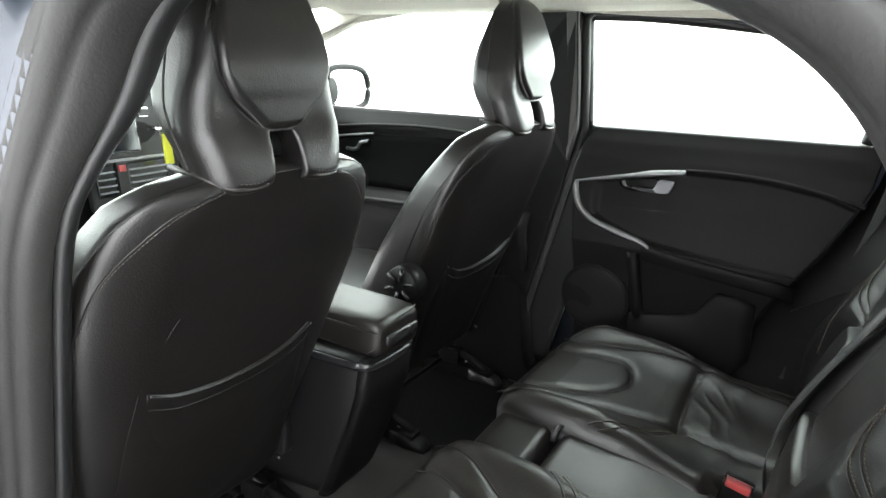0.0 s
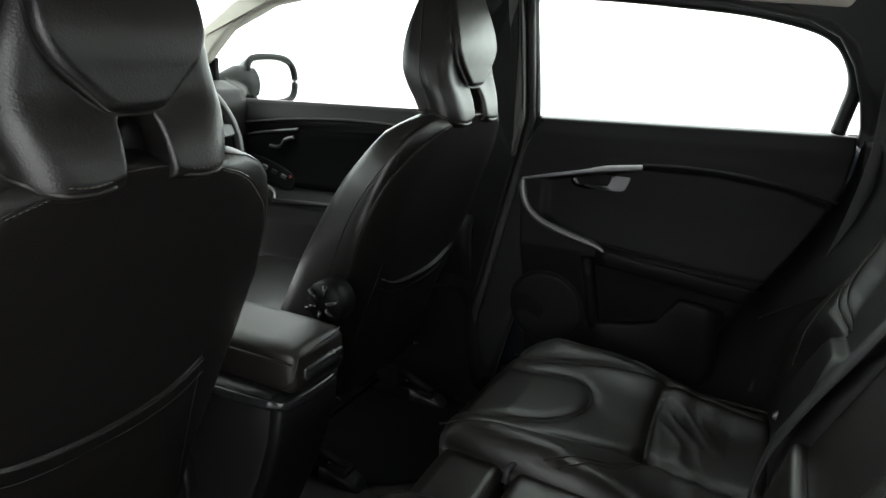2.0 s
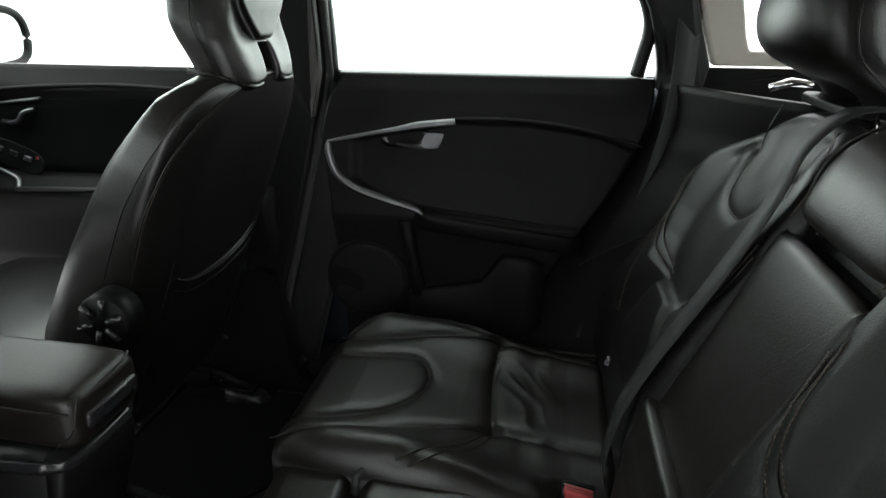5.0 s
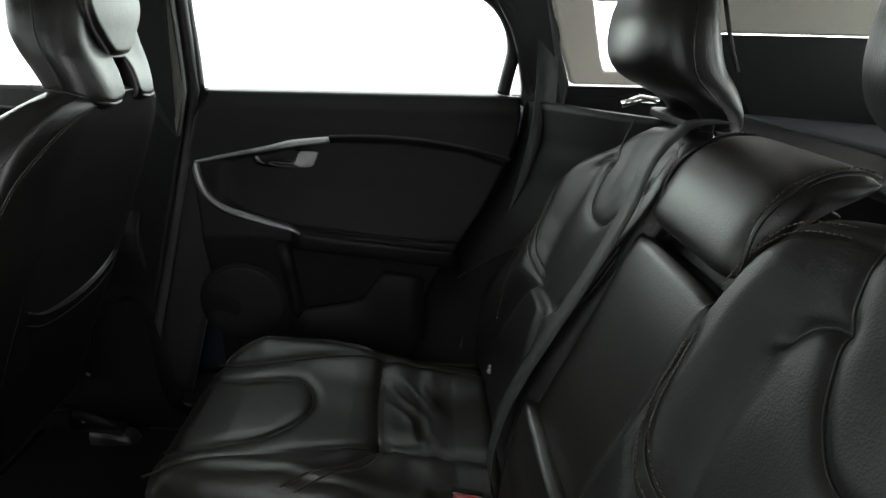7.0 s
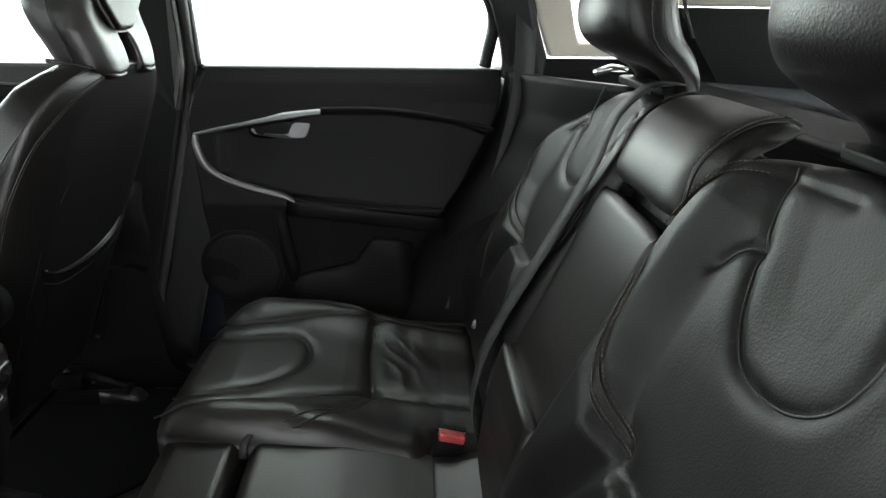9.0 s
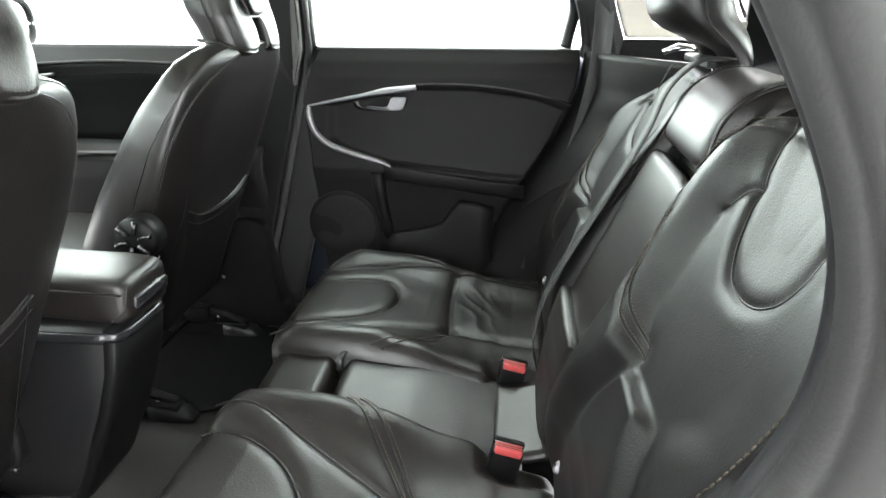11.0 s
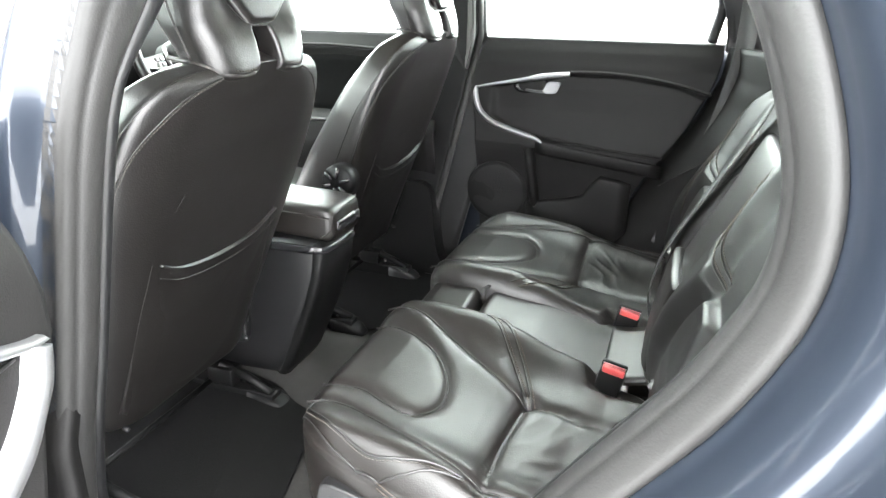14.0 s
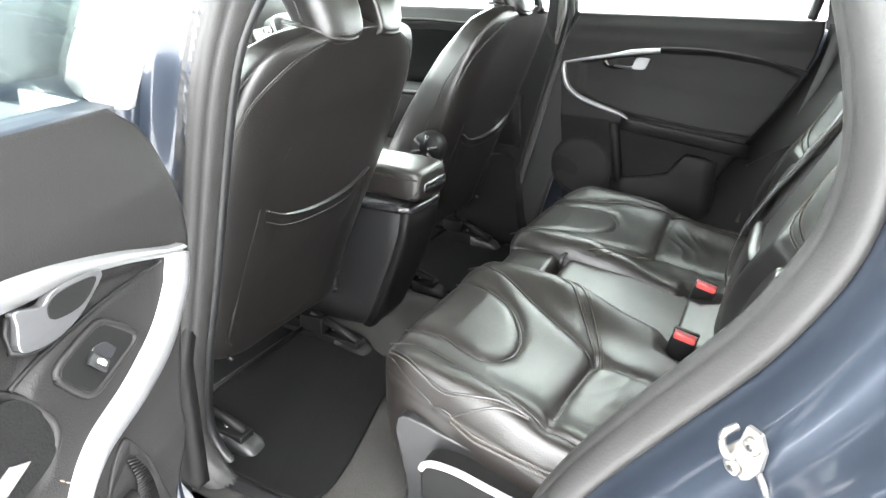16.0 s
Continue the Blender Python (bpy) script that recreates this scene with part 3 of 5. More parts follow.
    # loudspeaker with a grille, and the map pocket
    speaker = s > 0 and part("speaker", slab([(0.078 + 0.094 * math.cos(2 * math.pi * k / 40), 0.510 + 0.094 * math.sin(2 * math.pi * k / 40)) for k in range(40)], lambda u, v, h: on(u, v, h), -0.004, 0.004), SOFT, door, "round loudspeaker surround", False, 0.004)
    s > 0 and part("speaker_grille", pad([(0.078 + 0.086 * math.cos(2 * math.pi * k / 40), 0.510 + 0.086 * math.sin(2 * math.pi * k / 40)) for k in range(40)], lambda u, v, h: on(u, v, h + 0.003), 0.004, 0.002), GRILLE, speaker, "perforated loudspeaker grille")
    part("strut", loft([[on(x + 0.016 * math.cos(a), z, 0.002 + 0.014 * math.sin(a)) for a in [2 * math.pi * k / 14 for k in range(14)]] for x, z in ((0.172, 0.655), (0.178, 0.60), (0.188, 0.53), (0.20, 0.45))]), SOFT, door)
    part("map_pocket", loft([[on(x, top - hgt * (0.5 - 0.5 * math.sin(a)), 0.008 + 0.014 * math.cos(a)) for a in [2 * math.pi * k / 18 for k in range(18)]] for x, top, hgt, zz in ((0.175, 0.492, 0.15, 0), (0.22, 0.502, 0.16, 0), (0.29, 0.515, 0.18, 0), (0.335, 0.53, 0.19, 0), (0.36, 0.57, 0.22, 0), (0.38, 0.592, 0.23, 0), (0.43, 0.586, 0.20, 0), (0.465, 0.575, 0.15, 0))]), SOFT, door, "black door pocket")
    # window: frame and pane
    edge = [(0.0, 0.952), (0.003, 1.05), (0.006, 1.18), (0.008, 1.205), (0.014, 1.214), (0.03, 1.217), (0.16, 1.212), (0.33, 1.195), (0.455, 1.178), (0.56, 1.150), (0.606, 1.118), (0.630, 1.075), (0.636, 1.04), (0.630, 1.0), (0.622, 0.955)]
    win = spline([(a, b, 0) for a, b in edge], 4)
    lean = 0.26 if s < 0 else 0.0
    # the left frame's pale grey puts the sky's reflection into its colour
    part("window_frame", tube([put(p.x, p.y, -0.02 + lean * (p.y - 0.952)) for p in win], 0.022 if s < 0 else 0.014, False, 12), GREY if s < 0 else PLASTIC, door, "window frame, pale as if reflecting the sky" if s < 0 else "dark window frame")
    part("window_pane", slab([(p.x, p.y) for p in win], lambda u, v, h: put(u, v, h + lean * (v - 0.952)), -0.034, -0.030), REFLECTIVE_GLASS if s < 0 else GLASS, door, "side window with raised reflection" if s < 0 else "clear side window", False).visible_shadow = False
    part("waist_strip", sheet(lambda u, v: put(0.02 + 0.62 * u, 0.950 + 0.004 * v, -0.032 * v), 12, 3, 0.008), RUBBER if s > 0 else PAINT, door, "window sill strip" if s > 0 else "blue painted window sill")
    part("outer_sill", sheet(lambda u, v: put(0.0 + 0.66 * u, 0.953 - 0.030 * v, -0.034 - 0.117 * v), 12, 4, 0.01), PAINT, door, "dark blue outer window sill")
    # outer skin
    part("outer_panel", sheet(lambda u, v: put(max(front_x(0.24 + 0.685 * v) - 0.05, -0.03 if s < 0 else -1) + (rear_x(0.24 + 0.685 * v) + 0.12 - max(front_x(0.24 + 0.685 * v), 0.02 if s < 0 else -1)) * u, 0.24 + 0.685 * v, -0.15 - 0.02 * math.sin(math.pi * v)), 12, 16, 0.015, (0, -s, 0)), PAINT, door, "dark blue metallic outer door skin")
    part("door_edge", sheet(lambda u, v: put(max(front_x(0.24 + 0.71 * v), 0.02 if s < 0 else -1) - 0.05 * u, 0.24 + 0.71 * v, -0.02 - 0.13 * u), 6, 16, 0.01, (-1, 0, 0)), PAINT, door, "dark blue painted door edge")
    door.location = hinge if s > 0 else OPEN_HINGE
    if s < 0:
        door.rotation_euler = (0, 0, radians(-76))
    return tagged(door, "open rear door with black trim and silver strip" if s < 0 else "closed rear door with black trim and silver strip", "car door", kind="structure")


rear_door(1)
rear_door(-1)


def front_door(s):
    door = thing("door_4" if s > 0 else "door_3")

    def put(u, v, h):
        return (u, s * (wall_y(v) + 0.03 - h), v)

    def depth(x, z):
        d = lerp(z, [(0.25, 0.0), (0.5, 0.03), (0.62, 0.075), (0.67, 0.08), (0.70, 0.055), (0.8, 0.03), (0.90, 0.025), (0.95, 0.0)])
        top = lerp(x, [(-1.0, 0.86), (-0.7, 0.89), (-0.45, 0.90), (-0.2, 0.88)])
        return d - 0.012 * step(0.69, 0.70, z) * step(top, top - 0.01, z)

    def on(x, z, h=0.0):
        return put(x, z, depth(x, z) + h)
    part("trim_panel", sheet(lambda u, v: on(-1.15 + 1.02 * u, 0.27 + 0.68 * v), 40, 70, 0.025, (0, s, 0)), SOFT, door, "black soft door trim")
    part("door_insert", sheet(lambda u, v: on(-0.97 + 0.77 * u, 0.714 + (lerp(-0.97 + 0.77 * u, [(-0.97, 0.815), (-0.90, 0.843), (-0.78, 0.864), (-0.7, 0.872), (-0.45, 0.882), (-0.2, 0.866)]) - 0.714) * v, 0.003), 30, 8, 0.006, (0, s, 0)), MAT_CARPET, door, "dark cloth door insert")
    part("silver_strip", tube(spline([on(-1.02, 0.818, 0.004), on(-0.952, 0.837, 0.004), on(-0.847, 0.857, 0.004), on(-0.77, 0.867, 0.004), on(-0.695, 0.876, 0.004)], 4), [0.003] * 4 + [0.004] * 4 + [0.006] * 4 + [0.008] * 5, False, 8, None, 0.6), SILVER, door, "brushed silver trim strip")
    part("silver_strip", tube(spline([on(-0.985, 0.815, 0.004), on(-0.96, 0.785, 0.004), on(-0.922, 0.758, 0.004), on(-0.849, 0.726, 0.004), on(-0.767, 0.698, 0.004), on(-0.744, 0.676, 0.004)], 5), 0.0065, False, 8, None, 0.6), SILVER, door, "brushed silver trim strip")
    part("opener", tube(spline([on(-0.798, 0.822, 0.008), on(-0.765, 0.822, 0.016), on(-0.748, 0.828, 0.018), on(-0.736, 0.845, 0.016), on(-0.71, 0.852, 0.008)], 4), 0.006), LEVER, door, "satin silver door opener")
    part("armrest_edge", tube(spline([on(-0.745, 0.678, 0.006), on(-0.66, 0.681, 0.007), on(-0.55, 0.684, 0.007), on(-0.3, 0.69, 0.004)], 5), 0.006), LEATHER, door)
    win = spline([(-1.02, 0.96, 0), (-0.98, 1.06, 0), (-0.86, 1.13, 0), (-0.70, 1.185, 0), (-0.5, 1.215, 0), (-0.3, 1.22, 0), (-0.10, 1.21, 0), (-0.14, 0.96, 0)], 4)
    part("window_pane", slab([(p.x, p.y) for p in win], put, -0.02, -0.016), GLASS, door, "clear side window", False).visible_shadow = False
    part("sail_panel", slab([(-1.13, 0.945), (-1.017, 0.945), (-0.983, 1.066), (-1.105, 1.025)], put, -0.015, 0.004), SATIN, door, "black mirror base panel", False, 0.004)
    part("switch_panel", slab(flat_curve([(-0.895, 0.768), (-0.83, 0.735), (-0.735, 0.705), (-0.70, 0.715), (-0.72, 0.755), (-0.86, 0.793)], 4, True), lambda u, v, h: on(u, v, h), -0.004, 0.005), SATIN, door, "black window switch panel", False, 0.003)
    for k in range(4):
        x, z = -0.862 + 0.037 * k, 0.770 - 0.011 * k
        part("window_switch", slab([(x, z), (x + 0.020, z - 0.006), (x + 0.024, z + 0.005), (x + 0.004, z + 0.011)], lambda u, v, h: on(u, v, h), 0.003, 0.009), LEVER if k % 2 else PLASTIC, door, "", False, 0.002)
    part("red_mark", slab([(-0.719, 0.738), (-0.711, 0.738), (-0.711, 0.745), (-0.719, 0.745)], lambda u, v, h: on(u, v, h), 0.004, 0.0065), RED, door, "small red mark", False)
    part("crease", tube(spline([on(-1.0, 0.868, 0.002), on(-0.85, 0.888, 0.002), on(-0.7, 0.903, 0.002), on(-0.5, 0.91, 0.002), on(-0.3, 0.902, 0.002)], 6), 0.005, False, 8), SOFT, door)
    part("outer_panel", sheet(lambda u, v: put(-1.2 + 1.1 * u, 0.2 + 0.725 * v, -0.14 - 0.02 * math.sin(math.pi * v)), 10, 10, 0.015, (0, -s, 0)), PAINT, door, "dark blue metallic outer door skin")
    return tagged(door, "closed front door with black trim and silver strip", "car door", kind="structure")


front_door(1)
front_door(-1)


# ---- leather upholstery helpers ----
def away(px, py, curve):
    """Distance of many points from a polyline."""
    best = np.full(px.shape, 9.0)
    for (ax, ay), (bx, by) in zip(curve, curve[1:]):
        dx, dy = bx - ax, by - ay
        t = np.clip(((px - ax) * dx + (py - ay) * dy) / (dx * dx + dy * dy + 1e-12), 0, 1)
        best = np.minimum(best, np.hypot(px - ax - t * dx, py - ay - t * dy))
    return best


def cover(outline, centre, height, place, skirt, rings=46, edge=0.035, name=None):
    """An upholstered block: its top follows height(u, v), its edge is rounded and its sides run down by skirt."""
    n = len(outline)
    c = np.array(centre)
    o = np.array(outline)
    bm = bmesh.new()
    rows = []
    for k, (inset, drop) in enumerate([(0.012, skirt), (0.004, skirt * 0.75), (0.0, skirt * 0.5), (0.0, edge * 1.4), (0.0, edge)]):
        p = c + (o - c) * (1 - inset / 0.25)
        base = height(p[:, 0], p[:, 1])
        rows.append([bm.verts.new(place(u, v, h - drop)) for (u, v), h in zip(p, base)])
    for k in range(rings):
        f = (k / (rings - 1)) ** 1.15
        s = 1 - f * 0.985
        p = c + (o - c) * s
        d = (1 - s) * np.hypot(*(o - c).T)
        x = np.clip(1 - d / edge, 0, 1)
        drop = edge * (1 - np.sqrt(np.clip(1 - x * x, 0, 1)))
        base = height(p[:, 0], p[:, 1])
        rows.append([bm.verts.new(place(u, v, h - e)) for (u, v), h, e in zip(p, base, drop)])
    for a, b in zip(rows, rows[1:]):
        for k in range(n):
            bm.faces.new((a[k], a[(k + 1) % n], b[(k + 1) % n], b[k]))
    bm.faces.new(rows[-1])
    return bm


# ---- front seats ----
BACK_LEAN = 0.37
BACK_N = Vector((0.938, 0, -0.347))


def front_seat(s, y0):
    """A front seat; s is the side of the car on which it stands."""
    seat = thing("front_seat", (-0.45, y0, FLOOR))
    org = Vector((-0.45, y0, FLOOR))

    def place(y, z, h=0.0):
        return Vector((BACK_LEAN * (z - 0.964), y0 + y, z)) + BACK_N * h - org
    wide = [(0.385, 0.19), (0.395, 0.203), (0.44, 0.21), (0.60, 0.237), (0.70, 0.250), (0.78, 0.256), (0.85, 0.250), (0.90, 0.236), (0.93, 0.218), (0.95, 0.195), (0.963, 0.168), (0.972, 0.13), (0.977, 0.08), (0.979, 0.03)]
    thick = [(0.385, 0.12), (0.40, 0.17), (0.5, 0.22), (0.65, 0.19), (0.83, 0.14), (0.93, 0.10), (0.96, 0.075), (0.979, 0.04)]

    def skin(z, a, lift=0.0):
        w, d = lerp(z, wide), lerp(z, thick)
        n = sgnpow(math.sin(a), 0.5)
        c = sgnpow(math.cos(a), 0.42)
        h = -d / 2 + n * d / 2
        # the rear face is slightly dished between its rounded edges
        dish = -0.010 * max(0, n) ** 4 * (1 - c * c) * step(0.95, 0.85, z) if n > 0 else 0.02 * n * n * c * c
        # soft shoulder just inside the edge seam
        dish -= 0.010 * max(0, n) * step(0.58, 0.95, abs(c))
        k = 1 + lift / max(w, 0.05)
        return place(c * w * k * (1 - 0.05 * (1 - n)), z, h + dish + lift * n)

    def ring(z):
        return [skin(z, 2 * math.pi * k / 72) for k in range(72)]
    zs = [0.385, 0.388, 0.392, 0.398] + [0.405 + 0.525 * k / 40 for k in range(41)] + [0.938, 0.946, 0.953, 0.959, 0.964, 0.968, 0.972, 0.975, 0.977, 0.979]
    part("backrest", loft([ring(z) for z in zs]), LEATHER, seat)
    # edge seams with thread, both sides
    for q in (-1, 1):
        for a0, lift in ((0.45, 0.0004), (0.05, 0.0004)):
            path = []
            for k in range(60):
                z = 0.40 + 0.573 * k / 59
                a = a0 + lerp(z, [(0.8, 0), (0.824, 0.05), (0.872, 0.16), (0.91, 0.40), (0.949, 0.62), (0.973, 0.9)]) * (1 if a0 > 0.3 else 0.5)
                a = a if q > 0 else math.pi - a
                path.append(skin(z, a, lift))
            part("piping", tube(path, 0.0011, False, 6), LEATHER, seat)
            if a0 > 0.3:
                path2 = []
                for k in range(60):
                    z = 0.40 + 0.573 * k / 59
                    a = a0 + 0.05 + lerp(z, [(0.8, 0), (0.824, 0.05), (0.872, 0.16), (0.91, 0.40), (0.949, 0.62), (0.973, 0.9)])
                    a = a if q > 0 else math.pi - a
                    path2.append(skin(z, a, lift + 0.0006))
                part("stitching", thread(path2, 0.0055, 0.0007), STITCH, seat, "grey brown stitching")
    # map pocket on the back
    low_by = 0.028 if s > 0 else 0.0
    lip = flat_curve([(y, z - low_by) for y, z in ((-0.152, 0.700), (-0.10, 0.676), (-0.03, 0.664), (0.04, 0.664), (0.10, 0.676), (0.142, 0.700))], 8)
    low = flat_curve([(0.150, 0.60), (0.152, 0.50), (0.15, 0.42), (0.10, 0.40), (0, 0.395), (-0.10, 0.40), (-0.165, 0.42), (-0.168, 0.50), (-0.162, 0.60)], 5)
    pocket = part("map_pocket", pad(lip + low, lambda y, z, h: place(y, z, h - 0.0105 - 0.004 * step(0.11, 0.155, abs(y)) + 0.006 * step(0.58, 0.67, z)), 0.003, 0.004, 8, 2.2, (0, 0.55)), LEATHER, seat)
    part("piping", tube([place(y, z, -0.0015) for y, z in lip], 0.0019, False, 8), LEATHER, pocket)
    part("piping", tube([place(y, z - 0.016 - 0.004 * abs(y) / 0.15, 0.0) for y, z in lip], 0.0008, False, 6), LEATHER, pocket)
    for curve in ([(-0.120, 0.80), (-0.135, 0.775), (-0.155, 0.735), (-0.171, 0.646), (-0.176, 0.543), (-0.184, 0.440)], [(0.138, 0.80), (0.143, 0.72), (0.142, 0.638), (0.148, 0.521), (0.155, 0.44)]):
        part("piping", tube([place(y, z, -0.0042 - 0.004 * step(0.66, 0.72, z) - 0.003 * step(0.13, 0.18, abs(y))) for y, z in flat_curve(curve, 6)], 0.0006, False, 6), LEATHER, seat)
    # small pull loop mark beside the pocket and lower fixing screws
    for q in (-1, 1):
        part("screw", tube([place(q * 0.165, 0.395, -0.01), place(q * 0.165, 0.395, 0.0)], 0.004, False, 10), PLASTIC, seat, "small black screw")

    # head restraint, upright
    def hp(y, z, h=0.0):
        return Vector((-0.006 + 0.10 * max(0, 1.0 - z) + h - 0.012 * step(1.10, 1.23, z) + 0.018 * step(1.07, 0.985, z), y0 + y, z)) - org

    rim = [(0.955, 0.108), (0.975, 0.113), (1.0, 0.119), (1.03, 0.125), (1.06, 0.1265), (1.09, 0.124), (1.14, 0.112), (1.185, 0.093), (1.21, 0.075), (1.225, 0.052), (1.231, 0.03)]

    def half_head(q, bm):
        """One half of the stuffed body with its leg; the two legs leave a gap between them."""
        rows, n = [], 22
        for k in range(61):
            t = (k / 60) ** 1.25
            zr = 0.958 + (1.231 - 0.958) * t
            w = lerp(zr, rim)
            y_in = lerp(zr, [(0.964, 0.027), (0.98, 0.0245), (1.0, 0.023), (1.020, 0.021), (1.029, 0.017), (1.034, 0.0)])
            gap = step(1.036, 1.020, zr)
            back, front = [], []
            for j in range(n + 1):
                c = 0.5 - 0.5 * math.cos(math.pi * j / n)
                y = y_in + (w - y_in) * c
                z = zr + 0.014 * ((y - 0.066) / 0.055) ** 2 * step(1.05, 0.964, zr) * (1 if y > 0.03 else 0.8)
                x1 = min(1, max(0, 1 - (w - y) / 0.046))
                x2 = min(1, max(0, 1 - (y - y_in) / 0.006)) * gap
                x3 = min(1, max(0, 1 - (zr - 0.958) / 0.016))
                x4 = min(1, max(0, 1 - (1.231 - zr) / 0.05))
                drop = 0.038 * (1 - math.sqrt(1 - x1 ** 2.2)) + 0.007 * (1 - math.sqrt(1 - x2 * x2)) + 0.016 * (1 - math.sqrt(1 - x3 * x3)) + 0.030 * (1 - math.sqrt(1 - x4 * x4))
                # the leather sinks in beside the shield and swells over the legs
                drop += 0.006 * math.exp(-((zr - 1.045) / 0.028) ** 2) * step(0.11, 0.05, y)
                back.append(hp(q * y * (1 - 0.13 * step(1.00, 1.15, zr) * c * c), z, -drop))
                front.append(hp(q * y * (1 - 0.06 * x1), z, -0.082 - 0.016 * math.exp(-((zr - 1.09) / 0.10) ** 2) + 0.030 * step(1.10, 1.23, zr) + 0.7 * drop * step(1.25, 1.1, zr)))
            rows.append([bm.verts.new(p) for p in back + front[::-1]])
        m = len(rows[0])
        for a, b in zip(rows, rows[1:]):
            for k in range(m):
                bm.faces.new((a[k], a[(k + 1) % m], b[(k + 1) % m], b[k]))
        bm.faces.new(rows[0])
        bm.faces.new(rows[-1])
    bm_head = bmesh.new()
    half_head(1, bm_head)
    half_head(-1, bm_head)
    head = part("head_restraint", bm_head, LEATHER, seat)
    head.data.set_sharp_from_angle(angle=radians(62))
    # raised shield on the rear with a soft nose at its lower edge
    shield = flat_curve([(0, 1.234), (0.035, 1.230), (0.058, 1.215), (0.073, 1.18), (0.085, 1.14), (0.088, 1.115), (0.086, 1.094), (0.073, 1.072), (0.053, 1.053), (0.034, 1.036), (0.024, 1.031), (0, 1.030), (-0.024, 1.031), (-0.034, 1.036), (-0.053, 1.053), (-0.073, 1.072), (-0.086, 1.094), (-0.088, 1.115), (-0.085, 1.14), (-0.073, 1.18), (-0.058, 1.215), (-0.035, 1.230)], 7, True)

    def nose(y, z):
        curve = spline([(1.026, 0.002, 0), (1.038, 0.008, 0), (1.060, 0.0135, 0), (1.085, 0.0155, 0), (1.108, 0.0145, 0), (1.14, 0.010, 0), (1.18, 0.004, 0), (1.21, -0.003, 0), (1.237, -0.017, 0)], 8)
        return np.interp(z, [p.x for p in curve], [p.y for p in curve]) - 0.35 * y * y
    part("shield", cover(shield, (0, 1.125), nose, lambda y, z, h: hp(y, z, h), 0.030, 44, 0.010), LEATHER, head, "raised smooth leather shield")
    part("piping", tube([hp(y * 1.03, 1.125 + (z - 1.125) * 1.02, -0.006 - 0.008 * step(0.07, 0.09, abs(y)) - 0.012 * step(1.17, 1.22, z)) for y, z in shield[14:-13]], 0.0018, False, 6), LEATHER, head)
    for q in (-1, 1):
        hem = flat_curve([(0.026, 0.976), (0.040, 0.968), (0.064, 0.965), (0.090, 0.969), (0.108, 0.979)], 6)
        path = [hp(q * y, z, -0.004 - 0.010 * step(0.045, 0.027, y) - 0.022 * step(0.075, 0.115, y)) for y, z in hem] + [hp(q * 0.1155, 0.986, -0.05), hp(q * 0.112, 0.99, -0.085)]
        part("piping", tube(path, 0.0036, False, 8), LEATHER_WORN, head)
        part("stitching", thread([p + Vector((0.0032, 0, 0.0066)) for p in path[:-2]], 0.006, 0.0008), STITCH, head, "pale stitching")
        part("side_seam", tube([hp(q * (lerp(z, rim) + 0.0002), z, -0.046) for z in [0.985 + 0.20 * k / 24 for k in range(25)]], 0.0016, False, 6), LEATHER_WORN, head)
        part("post", tube([hp(q * 0.05, 0.94, -0.05), hp(q * 0.05, 0.985, -0.05)], 0.006, False, 10), CHROME, head, "chrome head restraint post")
    part("bridge", tube([hp(-0.03, 1.0, -0.05), hp(0.03, 1.0, -0.05)], 0.016, False, 12, None, 1.5), GLOSSY, head)
    # cushion, base and side cover
    sect = [(-0.27, 0.19, 0.05), (-0.29, 0.225, 0.08), (-0.34, 0.25, 0.095), (-0.45, 0.258, 0.10), (-0.6, 0.258, 0.105), (-0.70, 0.25, 0.10), (-0.735, 0.235, 0.08), (-0.75, 0.20, 0.05)]
    part("seat_cushion", loft([[Vector((x, y0 + sgnpow(math.cos(a), 0.45) * w, 0.44 + 0.02 * (-x - 0.2) + sgnpow(math.sin(a), 0.5) * hh)) - org for a in [2 * math.pi * k / 40 for k in range(40)]] for x, w, hh in sect]), LEATHER, seat)
    for q in (-1, 1):
        part("side_cover", slab(flat_curve([(-0.27, 0.36), (-0.28, 0.44), (-0.33, 0.47), (-0.45, 0.45), (-0.70, 0.42), (-0.72, 0.35), (-0.45, 0.33), (-0.3, 0.33)], 4, True), lambda u, v, h: Vector((u, y0 + q * h, v)) - org, 0.235, 0.268), PLASTIC, seat, "", True, 0.008)
        part("seat_rail", box(-0.75 - org.x, -0.17 - org.x, q * 0.19 - 0.018, q * 0.19 + 0.018, 0.01, 0.045), SATIN, seat, "black steel seat rail", True, 0.004)
        part("rail_cover", loft([[Vector((x, y0 + q * 0.19 + sgnpow(math.cos(a), 0.6) * w, FLOOR + hh * 0.5 + sgnpow(math.sin(a), 0.6) * hh * 0.5)) - org for a in [2 * math.pi * k / 20 for k in range(20)]] for x, w, hh in [(-0.235, 0.022, 0.045), (-0.20, 0.026, 0.04), (-0.16, 0.025, 0.03), (-0.14, 0.016, 0.013)]]), SATIN if q * y0 < 0 else PLASTIC, seat, "smooth black rail end cover")
        part("rail_arm", tube([Vector((-0.31, y0 + q * 0.19, 0.30)) - org, Vector((-0.24, y0 + q * 0.19, 0.28)) - org, Vector((-0.18, y0 + q * 0.185, 0.258)) - org], 0.010, False, 8), SATIN, seat)
        part("bracket", box(-0.335 - org.x, -0.27 - org.x, q * 0.19 - 0.02, q * 0.19 + 0.02, 0.045, 0.085), SATIN, seat, "", True, 0.004)
